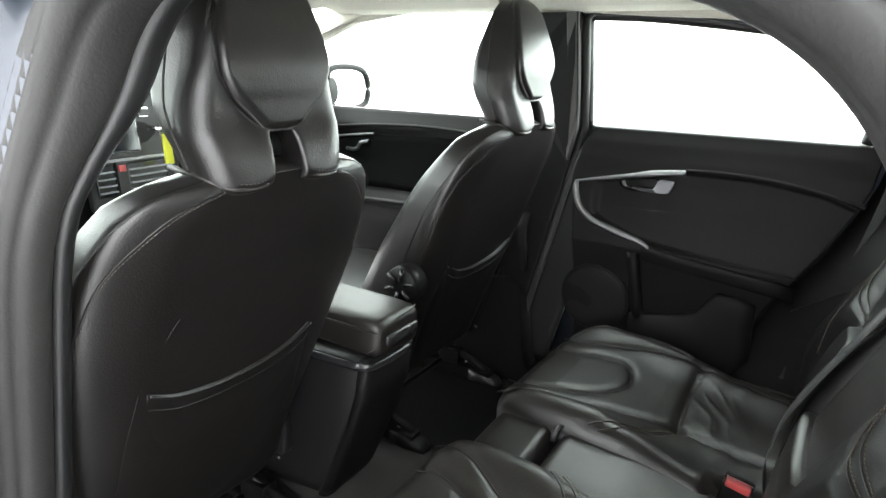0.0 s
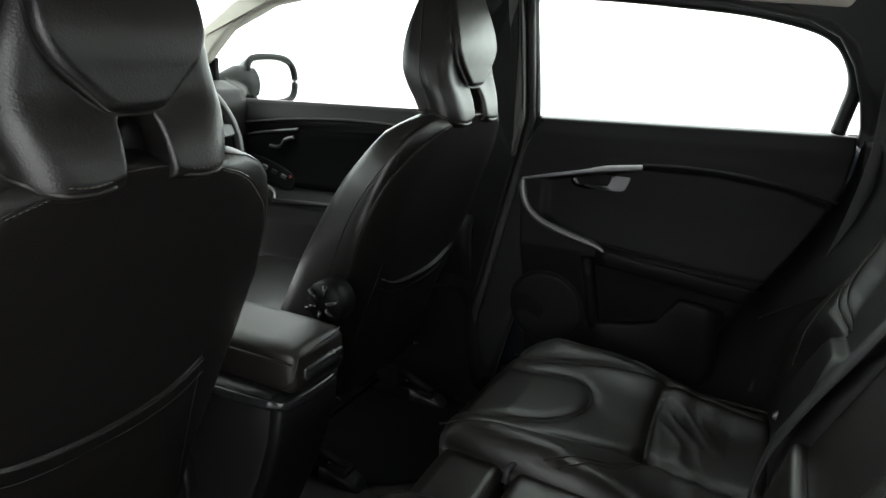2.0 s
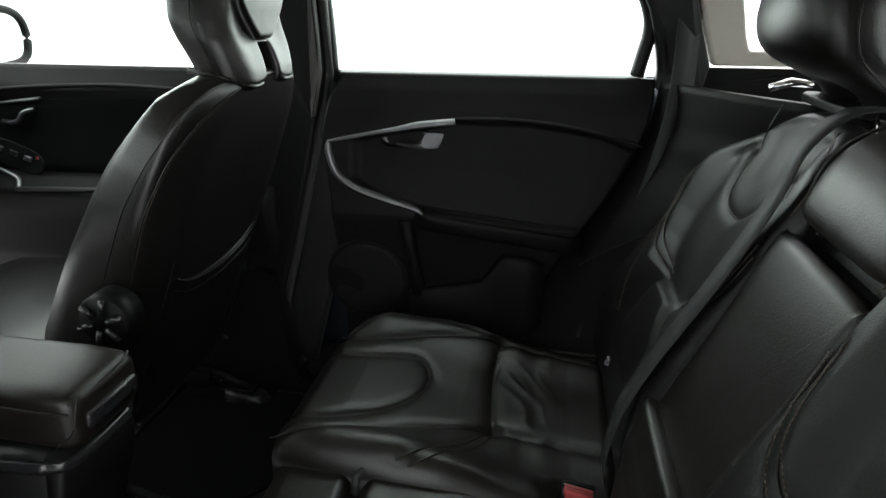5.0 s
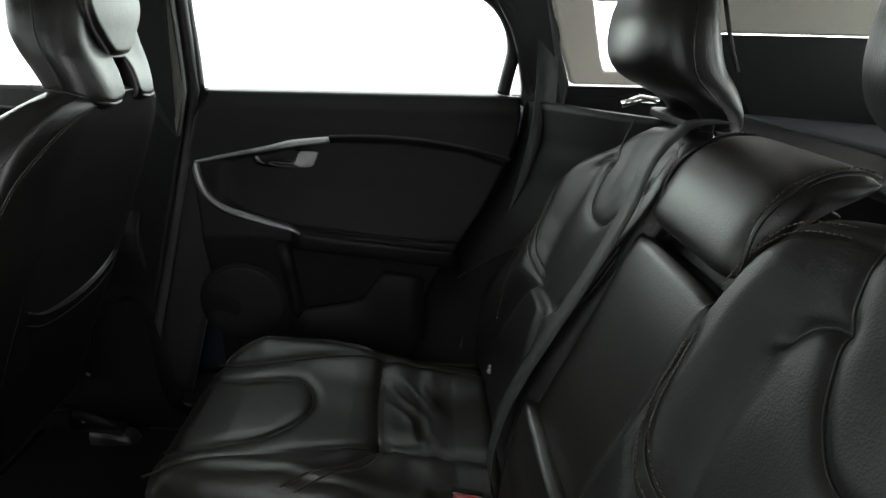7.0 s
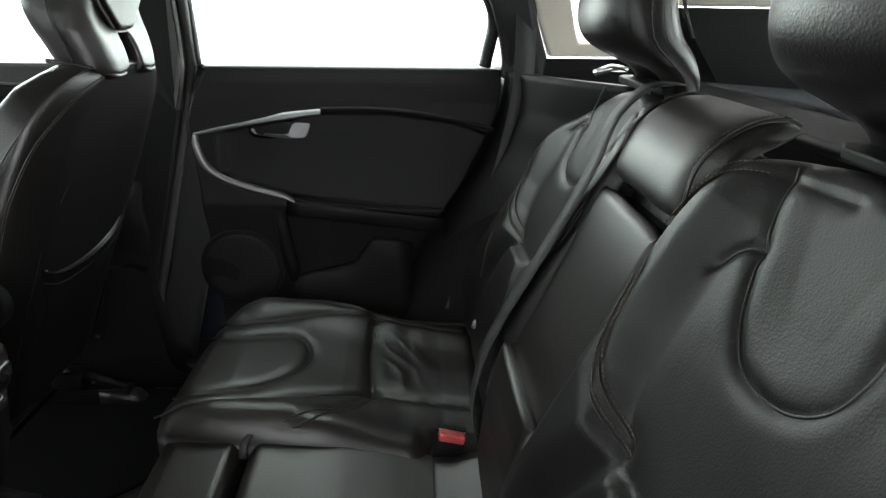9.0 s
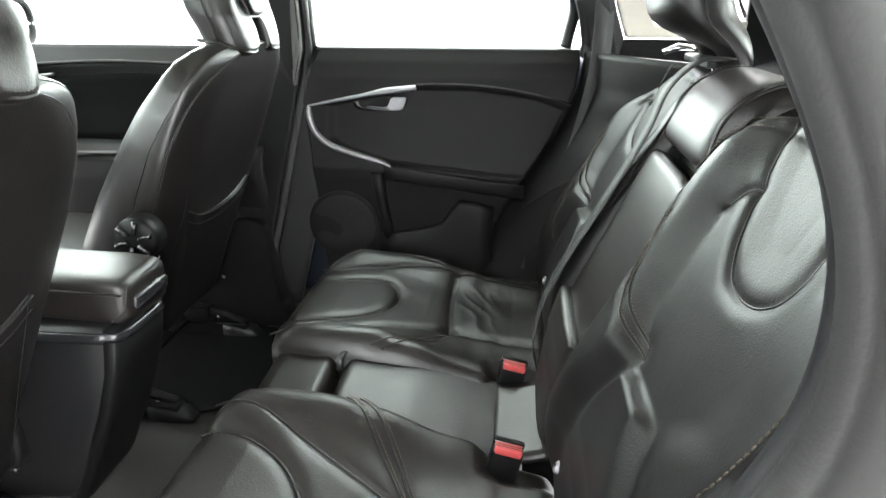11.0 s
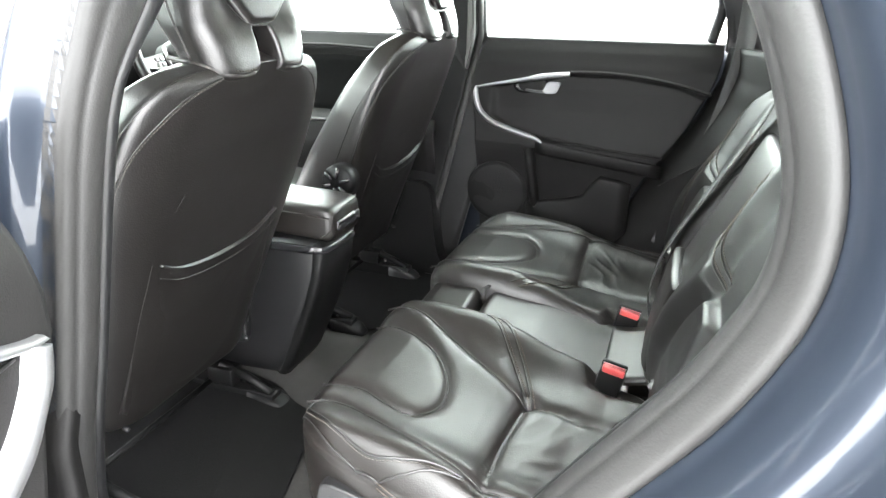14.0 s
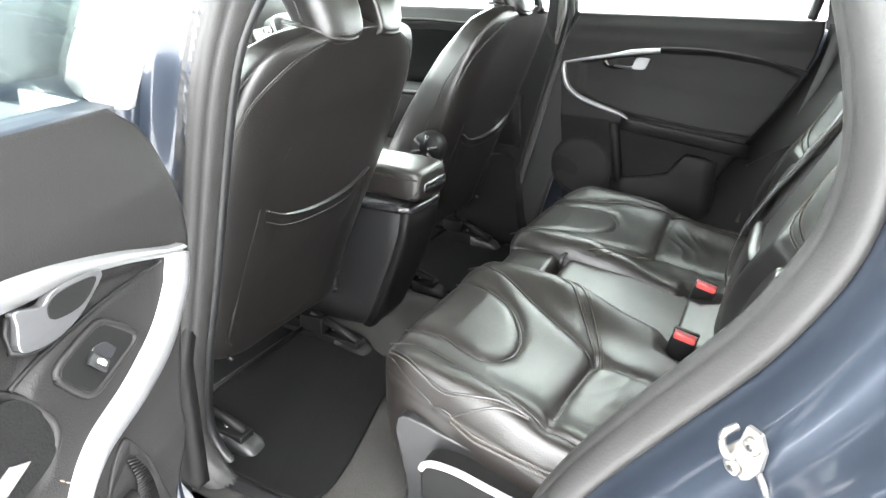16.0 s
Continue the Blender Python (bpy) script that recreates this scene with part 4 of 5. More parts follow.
    for q in (-1, 1):
        for k in range(3):
            part("bolt", tube([Vector((-0.30 + 0.04 * k, y0 + q * (0.212 - 0.01 * k), 0.262 - 0.006 * k)) - org, Vector((-0.30 + 0.04 * k, y0 + q * (0.212 - 0.01 * k), 0.274 - 0.006 * k)) - org], 0.0045, False, 8), STEEL, seat, "small steel bolt")
    part("cross_tube", tube([Vector((-0.33, y0 - 0.20, 0.262)) - org, Vector((-0.33, y0 + 0.20, 0.262)) - org], 0.006, False, 10), SATIN, seat)
    if s < 0:
        return tagged(seat, "black leather front passenger seat with map pocket and tall head restraint", "car seat", "front seats")
    # lumbar knob on the side towards the console
    ky = -s * 0.262
    knob = part("lumbar_knob", tube([Vector((-0.15, y0 + ky * 0.94, 0.66)) - org, Vector((-0.15, y0 + ky * 1.07, 0.66)) - org, Vector((-0.15, y0 + ky * 1.10, 0.66)) - org], [0.040, 0.040, 0.036], False, 28), SATIN, seat, "round black lumbar knob with ribs")
    for k in range(6):
        a = 2 * math.pi * k / 6 + 0.3
        part("grip_rib", tube([Vector((-0.15 + math.cos(a) * r, y0 + ky * 1.115, 0.66 + math.sin(a) * r)) - org for r in (0.012, 0.036)], 0.005, False, 8), GLOSSY, knob)
    return tagged(seat, "black leather front seat with stitched map pocket and tall head restraint", "car seat", "front seats")


front_seat(1, 0.376)
front_seat(-1, -0.373)


# ---- rear bench: outer cushions, centre cushion, backrests, head restraints ----
bench = tagged(thing("rear_bench", (0.45, 0, FLOOR)), "black leather rear bench with three seats and stitched backrests", "car seat")
BEN = Vector((0.45, 0, FLOOR))


def cushion_base(x):
    return np.interp(x, [0.05, 0.10, 0.16, 0.26, 0.34, 0.40, 0.46, 0.52, 0.60], [0.466, 0.474, 0.476, 0.466, 0.450, 0.430, 0.415, 0.405, 0.40])


def outer_cushion(s):
    """q is the distance from the car's middle line."""
    org = BEN
    u_seam = flat_curve([(0.075, 0.185), (0.11, 0.180), (0.16, 0.195), (0.215, 0.230), (0.258, 0.290), (0.272, 0.345), (0.262, 0.390), (0.235, 0.412), (0.19, 0.405), (0.14, 0.388), (0.075, 0.392)], 8)
    inner = flat_curve([(0.07, 0.118), (0.10, 0.120), (0.16, 0.140), (0.27, 0.200), (0.36, 0.245), (0.395, 0.262)], 8)
    rear_in = flat_curve([(0.395, 0.262), (0.44, 0.262), (0.50, 0.262), (0.58, 0.26)], 6)
    cross = flat_curve([(0.395, 0.262), (0.388, 0.33), (0.384, 0.42), (0.392, 0.52)], 6)
    outer = flat_curve([(0.08, 0.452), (0.12, 0.442), (0.18, 0.456), (0.26, 0.482), (0.34, 0.506), (0.392, 0.52), (0.48, 0.525), (0.58, 0.525)], 8)
    dbl = flat_curve([(0.27, 0.085), (0.30, 0.115), (0.345, 0.180), (0.378, 0.235), (0.395, 0.262)], 8)
    dbl2 = flat_curve([(0.29, 0.080), (0.32, 0.110), (0.362, 0.172), (0.390, 0.232), (0.402, 0.262)], 8)

    def height(x, q):
        z = cushion_base(x)
        z = z + 0.030 * np.exp(-((q - 0.115) / 0.05) ** 2) * np.interp(x, [0.06, 0.12, 0.28, 0.42, 0.55], [0.2, 0.75, 1.0, 0.5, 0.2])
        z = z + 0.022 * np.exp(-((q - 0.515) / 0.05) ** 2) * np.interp(x, [0.06, 0.15, 0.45, 0.6], [0.3, 1, 1, 0.6])
        z = z - 0.012 * np.exp(-(((q - 0.33) / 0.12) ** 2 + ((x - 0.32) / 0.12) ** 2))
        for curve, deep in ((u_seam, 0.008), (inner, 0.007), (rear_in, 0.008), (cross, 0.010), (outer, 0.006), (dbl, 0.005), (dbl2, 0.003)):
            d = away(x, q, curve)
            z = z - deep * (0.6 * np.exp(-(d / 0.014) ** 2) + 0.55 * np.exp(-(d / 0.0045) ** 2))
        z = z - 0.03 * np.clip((x - 0.47) / 0.04, 0, 1) * np.clip((0.17 - q) / 0.03, 0, 1)
        creases = np.array([noise.noise((a * 26 + 3 * s, b * 9, 1.3)) * max(0, 1 - abs(a - 0.46) / 0.09) + 0.25 * noise.noise((a * 12, b * 14, 7 + s)) for a, b in zip(x, q)])
        wrinkle = np.array([(1 - min(1, 2.4 * abs(noise.noise((a * 22 + b * 16 + 5 * s, b * 7 - a * 5, 2.1))))) ** 2 * max(0, 1 - abs(a - 0.45) / 0.07) * max(0, 1 - abs(b - 0.37) / 0.16) for a, b in zip(x, q)])
        return z + 0.0045 * creases + 0.0042 * wrinkle
    outline = flat_curve([(0.070, 0.13), (0.066, 0.25), (0.068, 0.40), (0.085, 0.475), (0.13, 0.525), (0.22, 0.555), (0.40, 0.570), (0.56, 0.570), (0.60, 0.54), (0.605, 0.35), (0.60, 0.13), (0.56, 0.085), (0.40, 0.080), (0.22, 0.068), (0.12, 0.078), (0.085, 0.095)], 14, True)

    def place(x, q, z):
        return Vector((x, s * q, z)) - org
    seat = part("seat_cushion", cover(outline, (0.30, 0.32), height, place, 0.20, 96), LEATHER_WORN, bench, "creased shiny black leather cushion with U-shaped seam")

    def on(curve, lift):
        x, q = np.array(curve).T
        return [place(a, b, h + lift) for a, b, h in zip(x, q, height(x, q))]
    for curve, lift in ((u_seam, 0.0012), (inner, 0.001), (outer, 0.001), (cross, 0.0)):
        part("piping", tube(on(curve, lift), 0.0018, False, 6), LEATHER, seat)
    for curve in (dbl, dbl2):
        part("piping", tube(on(curve, 0.002), 0.0016, False, 6), LEATHER, seat)
        part("stitching", thread(on([(a + 0.005, b - 0.002) for a, b in curve], 0.003)), TAN_STITCH, seat, "brown stitching")
    # stitched welts: a crescent round the outer front corner and two rows along the side
    def skin(x, q, lift):
        d = float(away(np.array([x]), np.array([q]), outline + outline[:1])[0])
        inside = math.hypot(x - 0.30, q - 0.32)
        e = max(0, 1 - d / 0.035)
        return place(x, q, float(height(np.array([x]), np.array([q]))[0]) - 0.035 * (1 - math.sqrt(1 - e * e)) * (1 if inside else 0) + lift)
    upper = flat_curve([(0.100, 0.440), (0.094, 0.462), (0.106, 0.484), (0.141, 0.510), (0.18, 0.529), (0.231, 0.545), (0.275, 0.540), (0.318, 0.528), (0.366, 0.526)], 8)
    lower = flat_curve([(0.077, 0.440), (0.084, 0.470), (0.108, 0.500), (0.155, 0.534), (0.205, 0.5515), (0.252, 0.5595), (0.288, 0.552), (0.322, 0.538), (0.366, 0.529)], 8)
    for curve, side_in in ((upper, 1), (lower, -1)):
        path = [skin(x, q, 0.0012) for x, q in curve]
        part("piping", tube(path, 0.0020, False, 6), LEATHER, seat)
        part("stitching", thread([p + Vector((0.004 * side_in * -1 * step(0.2, 0.1, x), s * 0.004 * side_in, 0.0005 - 0.003 * (side_in > 0) * step(0.2, 0.3, q))) for p, (x, q) in zip(path, curve)], 0.0055, 0.0009), STITCH, seat, "pale grey stitching")
    for dz in (0.0, -0.010):
        path = [place(x, 0.5725 - 0.012 * step(0.3, 0.24, x), lerp(x, [(0.25, 0.446), (0.30, 0.432), (0.40, 0.416), (0.58, 0.404)]) + dz) for x in [0.252 + 0.33 * k / 30 for k in range(31)]]
        part("piping", tube(path, 0.0016, False, 6), LEATHER, seat)
        part("stitching", thread([p + Vector((0, s * 0.001, 0.003)) for p in path], 0.0055, 0.0009), TAN_STITCH, seat, "tan stitching")
    # plastic skirt below the cushion
    part("seat_skirt", slab(flat_curve([(0.11, 0.14), (0.10, 0.30), (0.12, 0.46), (0.18, 0.53), (0.40, 0.555), (0.58, 0.555), (0.58, 0.10), (0.14, 0.10)], 4, True), lambda x, q, z: place(x, q, z), FLOOR - 0.002, 0.30), PLASTIC, seat, "", True, 0.01)


outer_cushion(-1)
outer_cushion(1)

# centre cushion: front flap, a slot with a strap loop, flat rear part
centre = bench
cen = BEN


def centre_piece(x0, x1, name):
    def f(u, v):
        x, y = x0 + (x1 - x0) * u, -0.105 + 0.21 * v
        e = min(u, 1 - u) * (x1 - x0)
        drop = 0.018 * max(0, 1 - e / 0.018) ** 2 + 0.10 * step(0.10, 0.07, x)
        return Vector((x, y, float(np.interp(x, [0.05, 0.12, 0.22, 0.36, 0.46, 0.56], [0.43, 0.450, 0.454, 0.434, 0.408, 0.386])) - drop + 0.004 * math.sin(math.pi * v) + 0.012 * (v - 0.5))) - cen
    return part(name, sheet(f, 40, 16, 0.14, (0, 0, -1)), LEATHER_WORN, centre, "smooth black leather")


centre_piece(0.075, 0.212, "front_flap")
centre_piece(0.226, 0.545, "seat_panel")
part("strap_loop", tube([Vector(p) - cen for p in [(0.219, 0.05, 0.445), (0.219, 0.06, 0.463), (0.225, 0.075, 0.468), (0.232, 0.09, 0.462), (0.222, 0.095, 0.445)]], 0.006, False, 8, None, 0.5), BELT, centre, "black pull strap")


def back_x(z):
    return lerp(z, [(0.38, 0.568), (0.467, 0.577), (0.52, 0.585), (0.567, 0.600), (0.65, 0.637), (0.755, 0.693), (0.85, 0.741), (0.95, 0.791), (1.0, 0.816)])


OUT = Vector((-0.894, 0, 0.447))


def smooth(a, b, x):
    """Smooth step over an array."""
    t = np.clip((x - a) / (b - a), 0, 1)
    return t * t * (3 - 2 * t)


def outer_back(s):
    """q is the distance from the car's middle line, z the height on the backrest's plane; the seat's middle is at q = 0.325."""
    org = BEN
    shield = flat_curve([(0.212, 0.950), (0.218, 0.925), (0.226, 0.902), (0.236, 0.882), (0.250, 0.858), (0.272, 0.828), (0.305, 0.805), (0.345, 0.801), (0.380, 0.808), (0.405, 0.826), (0.414, 0.852), (0.414, 0.884), (0.424, 0.905), (0.434, 0.928), (0.438, 0.952)], 8)
    hook_in = flat_curve([(0.237, 0.881), (0.222, 0.878), (0.207, 0.868), (0.198, 0.852)], 6)
    hook_out = flat_curve([(0.414, 0.884), (0.428, 0.887), (0.444, 0.882), (0.455, 0.868)], 6)
    dbl = flat_curve([(0.118, 0.800), (0.122, 0.770), (0.128, 0.745), (0.146, 0.716), (0.175, 0.698), (0.215, 0.688), (0.262, 0.683)], 8)
    dbl2 = flat_curve([(0.128, 0.812), (0.132, 0.780), (0.140, 0.752), (0.157, 0.726), (0.184, 0.709), (0.218, 0.699), (0.258, 0.694)], 8)
    out1 = flat_curve([(0.530, 0.770), (0.520, 0.735), (0.500, 0.708), (0.465, 0.690), (0.420, 0.680), (0.372, 0.674)], 8)
    out2 = flat_curve([(0.520, 0.785), (0.508, 0.745), (0.488, 0.720), (0.455, 0.702), (0.415, 0.691), (0.376, 0.685)], 8)
    stit = flat_curve([(0.525, 0.815), (0.528, 0.78), (0.522, 0.73), (0.512, 0.69), (0.500, 0.65), (0.488, 0.61), (0.480, 0.56)], 6)
    band = flat_curve([(0.112, 0.840), (0.116, 0.872), (0.124, 0.897), (0.142, 0.919), (0.176, 0.933), (0.214, 0.939), (0.30, 0.943)], 8)

    def folds(z):
        a = np.interp(z, [0.42, 0.50, 0.60, 0.655, 0.672, 0.69, 0.72, 0.76, 0.86, 0.90, 0.95], [0.150, 0.172, 0.212, 0.248, 0.258, 0.246, 0.216, 0.202, 0.200, 0.206, 0.208])
        return a, 0.645 - a

    def height(q, z):
        a, b = folds(z)
        rise = np.interp(z, [0.42, 0.60, 0.68, 0.80, 0.90, 0.96], [0.5, 1, 1, 1, 0.75, 0.3])
        h = -0.016 + 0.030 * smooth(a + 0.012, a - 0.058, q) * rise + (0.026 if s > 0 else 0.012) * smooth(b - 0.006, b + 0.075, q) * rise
        # the lower pad swells to a crest and falls off above it
        between = smooth(a - 0.004, a + 0.035, q) * smooth(b + 0.004, b - 0.035, q)
        h = h + 0.018 * between * np.where(z < 0.664, np.exp(-((0.664 - z) / 0.10) ** 2), np.exp(-((z - 0.664) / 0.006) ** 2))
        # the shield insert is dished inside its seam
        low = np.interp(q, [0.214, 0.226, 0.25, 0.272, 0.305, 0.345, 0.38, 0.405, 0.414, 0.436], [0.945, 0.902, 0.858, 0.828, 0.805, 0.801, 0.808, 0.826, 0.86, 0.945])
        inside = (z > low) & (q > 0.216) & (q < 0.434)
        h = h - 0.007 * inside * np.clip(away(q, z, shield) / 0.05, 0, 1) ** 0.6
        for curve, deep in ((shield, 0.006), (hook_in, 0.006), (hook_out, 0.006), (dbl, 0.004), (dbl2, 0.003), (stit, 0.002), (band, 0.003)) + (((out1, 0.003), (out2, 0.002)) if s > 0 else ()):
            d = away(q, z, curve)
            h = h - deep * (0.6 * np.exp(-(d / 0.011) ** 2) + 0.55 * np.exp(-(d / 0.004) ** 2))
        soft = np.array([noise.noise((m * 11, n * 9, 3 + s)) for m, n in zip(q, z)])
        return h + 0.0025 * soft
    outline = flat_curve([(0.122, 0.42), (0.117, 0.60), (0.112, 0.74), (0.108, 0.84), (0.112, 0.885), (0.124, 0.918), (0.148, 0.942), (0.200, 0.958), (0.28, 0.968), (0.35, 0.964), (0.40, 0.948), (0.455, 0.908), (0.515, 0.862), (0.552, 0.815), (0.556, 0.775), (0.540, 0.735), (0.548, 0.69), (0.570, 0.63), (0.592, 0.56), (0.600, 0.42)], 12, True)

    def place(q, z, h):
        return Vector((back_x(z), s * q, z)) + OUT * h - org
    seat = part("backrest", cover(outline, (0.325, 0.70), height, place, 0.10, 110, 0.026), LEATHER_GRAIN, bench, "grained black leather backrest with shield-shaped seam")

    def on(curve, lift):
        q, z = np.array(curve).T
        return [place(a, b, h + lift) for a, b, h in zip(q, z, height(q, z))]
    for curve in (shield, hook_in, hook_out):
        part("piping", tube(on(curve, 0.0005), 0.0013, False, 6), LEATHER, seat)
    for curve in (dbl, dbl2, out1, out2) if s > 0 else (dbl, dbl2):
        part("piping", tube(on(curve, 0.001), 0.0016, False, 6), LEATHER, seat)
        part("stitching", thread(on([(a + 0.004, b + 0.004) for a, b in curve], 0.0022), 0.006, 0.0009), TAN_STITCH, seat, "brown stitching")
    part("stitching", thread(on(stit, 0.002), 0.008, 0.0013), TAN_STITCH, seat, "ochre stitching")
    for gap in (0.0, 0.008):
        part("stitching", thread(on([(a, b + gap) for a, b in band[4:-12]], 0.0015), 0.006, 0.0008), TAN_STITCH, seat, "brown stitching along the top edge")
    for q, zb in (((0.186, 0.463),) if s < 0 else ((0.446, 0.474),)):
        h0 = float(height(np.array([q]), np.array([zb]))[0])
        pin = [place(q, zb, h0 + k) for k in (-0.004, 0.003, 0.005)]
        button = part("anchor_button", tube(pin, [0.009, 0.009, 0.0065], False, 16), GREY, seat, "small pale anchor button")
        part("button_slot", tube([place(q, zb - 0.004, h0 + 0.0055), place(q, zb + 0.004, h0 + 0.0055)], 0.0014, False, 6), PLASTIC, button)

    # head restraint: a thick front lobe over a body whose wings run down and back to the shoulder of the seat
    y0 = s * 0.325
    head_rows = [(0.952, 0.862, 0.904, 0.100), (0.962, 0.854, 0.905, 0.110), (0.980, 0.838, 0.902, 0.117), (1.000, 0.800, 0.896, 0.122), (1.015, 0.774, 0.886, 0.126), (1.035, 0.756, 0.870, 0.129), (1.060, 0.748, 0.860, 0.130), (1.090, 0.748, 0.853, 0.127), (1.115, 0.753, 0.848, 0.121), (1.140, 0.763, 0.845, 0.110), (1.158, 0.776, 0.842, 0.094), (1.170, 0.790, 0.836, 0.074), (1.176, 0.802, 0.828, 0.050)]
    table = {k: spline([(r[0], r[k], 0) for r in head_rows], 5) for k in (1, 2, 3)}

    def head_ring(i):
        z, x0, x1, w = table[1][i].x, table[1][i].y, table[2][i].y, table[3][i].y
        mid_x, d = (x0 + x1) / 2, (x1 - x0) / 2
        out = []
        for k in range(56):
            a = 2 * math.pi * k / 56
            c, n = sgnpow(math.cos(a), 0.62), sgnpow(math.sin(a), 0.72)
            # the lobe is fuller in the middle, and the foot is notched between its two wings
            notch = 0.030 * step(1.005, 0.955, z) * step(0.55, 0.15, abs(c)) * (1 if n < 0 else 0.35)
            bow = 0.012 * (1 - c * c) * (1 if n < 0 else -0.4) * step(0.99, 1.03, z)
            out.append(Vector((mid_x + n * d + notch - bow, y0 + c * w, z + 0.020 * step(1.0, 0.952, z) * step(0.5, 0.1, abs(c)))) - org)
        return out
    head = part("head_restraint", loft([head_ring(i) for i in range(len(table[1]))]), LEATHER, bench, "tall winged black leather head restraint")

    def flank(z, share, q):
        i = min(range(len(table[1])), key=lambda j: abs(table[1][j].x - z))
        x0, x1, w = table[1][i].y, table[2][i].y, table[3][i].y
        c = 1 - 0.10 * abs(share - 0.5) ** 2
        return Vector((x0 + (x1 - x0) * share, y0 + q * w * c * 1.003, z)) - org
    for q in (-1, 1):
        part("seam", tube([flank(z, share, q) for z, share in [(p.x, p.y) for p in spline([(1.15, 0.55, 0), (1.10, 0.50, 0), (1.05, 0.46, 0), (1.025, 0.44, 0), (1.0, 0.42, 0), (0.98, 0.36, 0), (0.960, 0.35, 0)], 8)]], 0.0013, False, 6), LEATHER_WORN, head)
        part("rear_welt", tube([flank(z, share, q) for z, share in ((1.14, 0.90), (1.10, 0.91), (1.06, 0.93), (1.035, 0.95))], 0.0030, False, 8), LEATHER, head)
        part("post", tube([Vector((0.872, y0 + q * 0.06, 0.92)) - org, Vector((0.872, y0 + q * 0.06, 0.985)) - org], 0.006, False, 10), CHROME, head, "chrome head restraint post")
    guide = part("post_guide", slab(flat_curve([(-0.085, -0.018), (0.085, -0.018), (0.085, 0.018), (-0.085, 0.018)], 3, True), lambda q, x, h: Vector((0.845 + x, y0 + q, 0.953 + h)) - org, 0, 0.012), SATIN, bench, "black head restraint guide", False, 0.003)
    part("fold_lever", tube([Vector((0.80, y0 + s * 0.155, 0.962)) - org, Vector((0.83, y0 + s * 0.150, 0.972)) - org, Vector((0.86, y0 + s * 0.14, 0.970)) - org], [0.010, 0.013, 0.010], False, 10, None, 0.6), CHROME, guide, "bright backrest release lever")


outer_back(-1)
outer_back(1)

mid = bench
org_mid = BEN


def mid_place(q, z, h):
    return Vector((back_x(z), q, z)) + OUT * h - org_mid


mid_out = flat_curve([(-0.112, 0.42), (-0.113, 0.60), (-0.113, 0.82), (-0.104, 0.842), (0, 0.846), (0.104, 0.842), (0.113, 0.82), (0.113, 0.60), (0.112, 0.42)], 10, True)
part("centre_backrest", cover(mid_out, (0, 0.64), lambda q, z: 0.002 - 0.005 * (q / 0.11) ** 2 + 0.010 * np.exp(-((z - 0.82) / 0.09) ** 2), mid_place, 0.08, 40, 0.015), LEATHER_WORN, mid, "smooth grained black leather")
low_out = flat_curve([(-0.106, 0.43), (-0.109, 0.50), (-0.110, 0.585), (-0.103, 0.602), (0, 0.605), (0.103, 0.602), (0.110, 0.585), (0.109, 0.50), (0.106, 0.43)], 10, True)
part("lower_pad", cover(low_out, (0, 0.52), lambda q, z: 0.010 - 0.008 * (q / 0.11) ** 4 + 0.010 * np.exp(-((z - 0.60) / 0.045) ** 2), mid_place, 0.03, 30, 0.010), LEATHER_WORN, mid, "padded lower part of the centre backrest")
rows = []
for k in range(33):
    y = -0.113 + 0.226 * k / 32
    e = 0.010 * (abs(y) / 0.113) ** 9
    ring = spline([(0.752 + e, 0, 0.858 + e), (0.7405 + e, 0, 0.866), (0.742 + e, 0, 0.884), (0.757 + e, 0, 0.918), (0.780, 0, 0.947 - e), (0.812, 0, 0.966 - e), (0.842, 0, 0.970 - e), (0.860, 0, 0.966 - e), (0.866, 0, 0.955), (0.850, 0, 0.944), (0.815, 0, 0.925), (0.785, 0, 0.895), (0.770, 0, 0.868)], 4, True)
    rows.append([Vector((p.x, y, p.z)) - org_mid for p in ring])
head = part("head_restraint", loft(rows), LEATHER_WORN, mid, "low wide black leather head restraint")
for y in (-0.1125, 0.1125):
    part("piping", tube([Vector((p.x + 0.003, y, p.z - 0.003)) - org_mid for p in spline([(0.748, 0, 0.872), (0.757, 0, 0.918), (0.780, 0, 0.947), (0.812, 0, 0.966), (0.842, 0, 0.970), (0.860, 0, 0.965)], 6)], 0.0024, False, 6), LEATHER, head)
    part("stitching", thread([Vector((p.x + 0.001, y * 0.95, p.z + 0.0005)) - org_mid for p in spline([(0.757, 0, 0.918), (0.780, 0, 0.947), (0.812, 0, 0.966), (0.842, 0, 0.970), (0.860, 0, 0.966)], 6)], 0.006, 0.0007), STITCH, head, "pale stitching")
socket = part("head_socket", slab([(-0.108, 0.835), (0.108, 0.835), (0.108, 0.95), (-0.108, 0.95)], lambda q, z, h: mid_place(q, z, h), -0.055, -0.035), SATIN, mid, "dark recess below the head restraint", False, 0.003)
part("release_button", tube([Vector((0.758, 0.045, 0.858)) - org_mid, Vector((0.744, 0.045, 0.864)) - org_mid], 0.006, False, 12), GLOSSY, socket)

# satin flap between the buckles where cushion and backrest meet
part("seat_flap", sheet(lambda u, v: Vector((0.498 + 0.085 * u, -0.105 + 0.195 * v, 0.398 + 0.016 * u * u + 0.016 * v)) - BEN, 10, 10, 0.01), LEATHER_WORN, bench, "smooth leather flap")


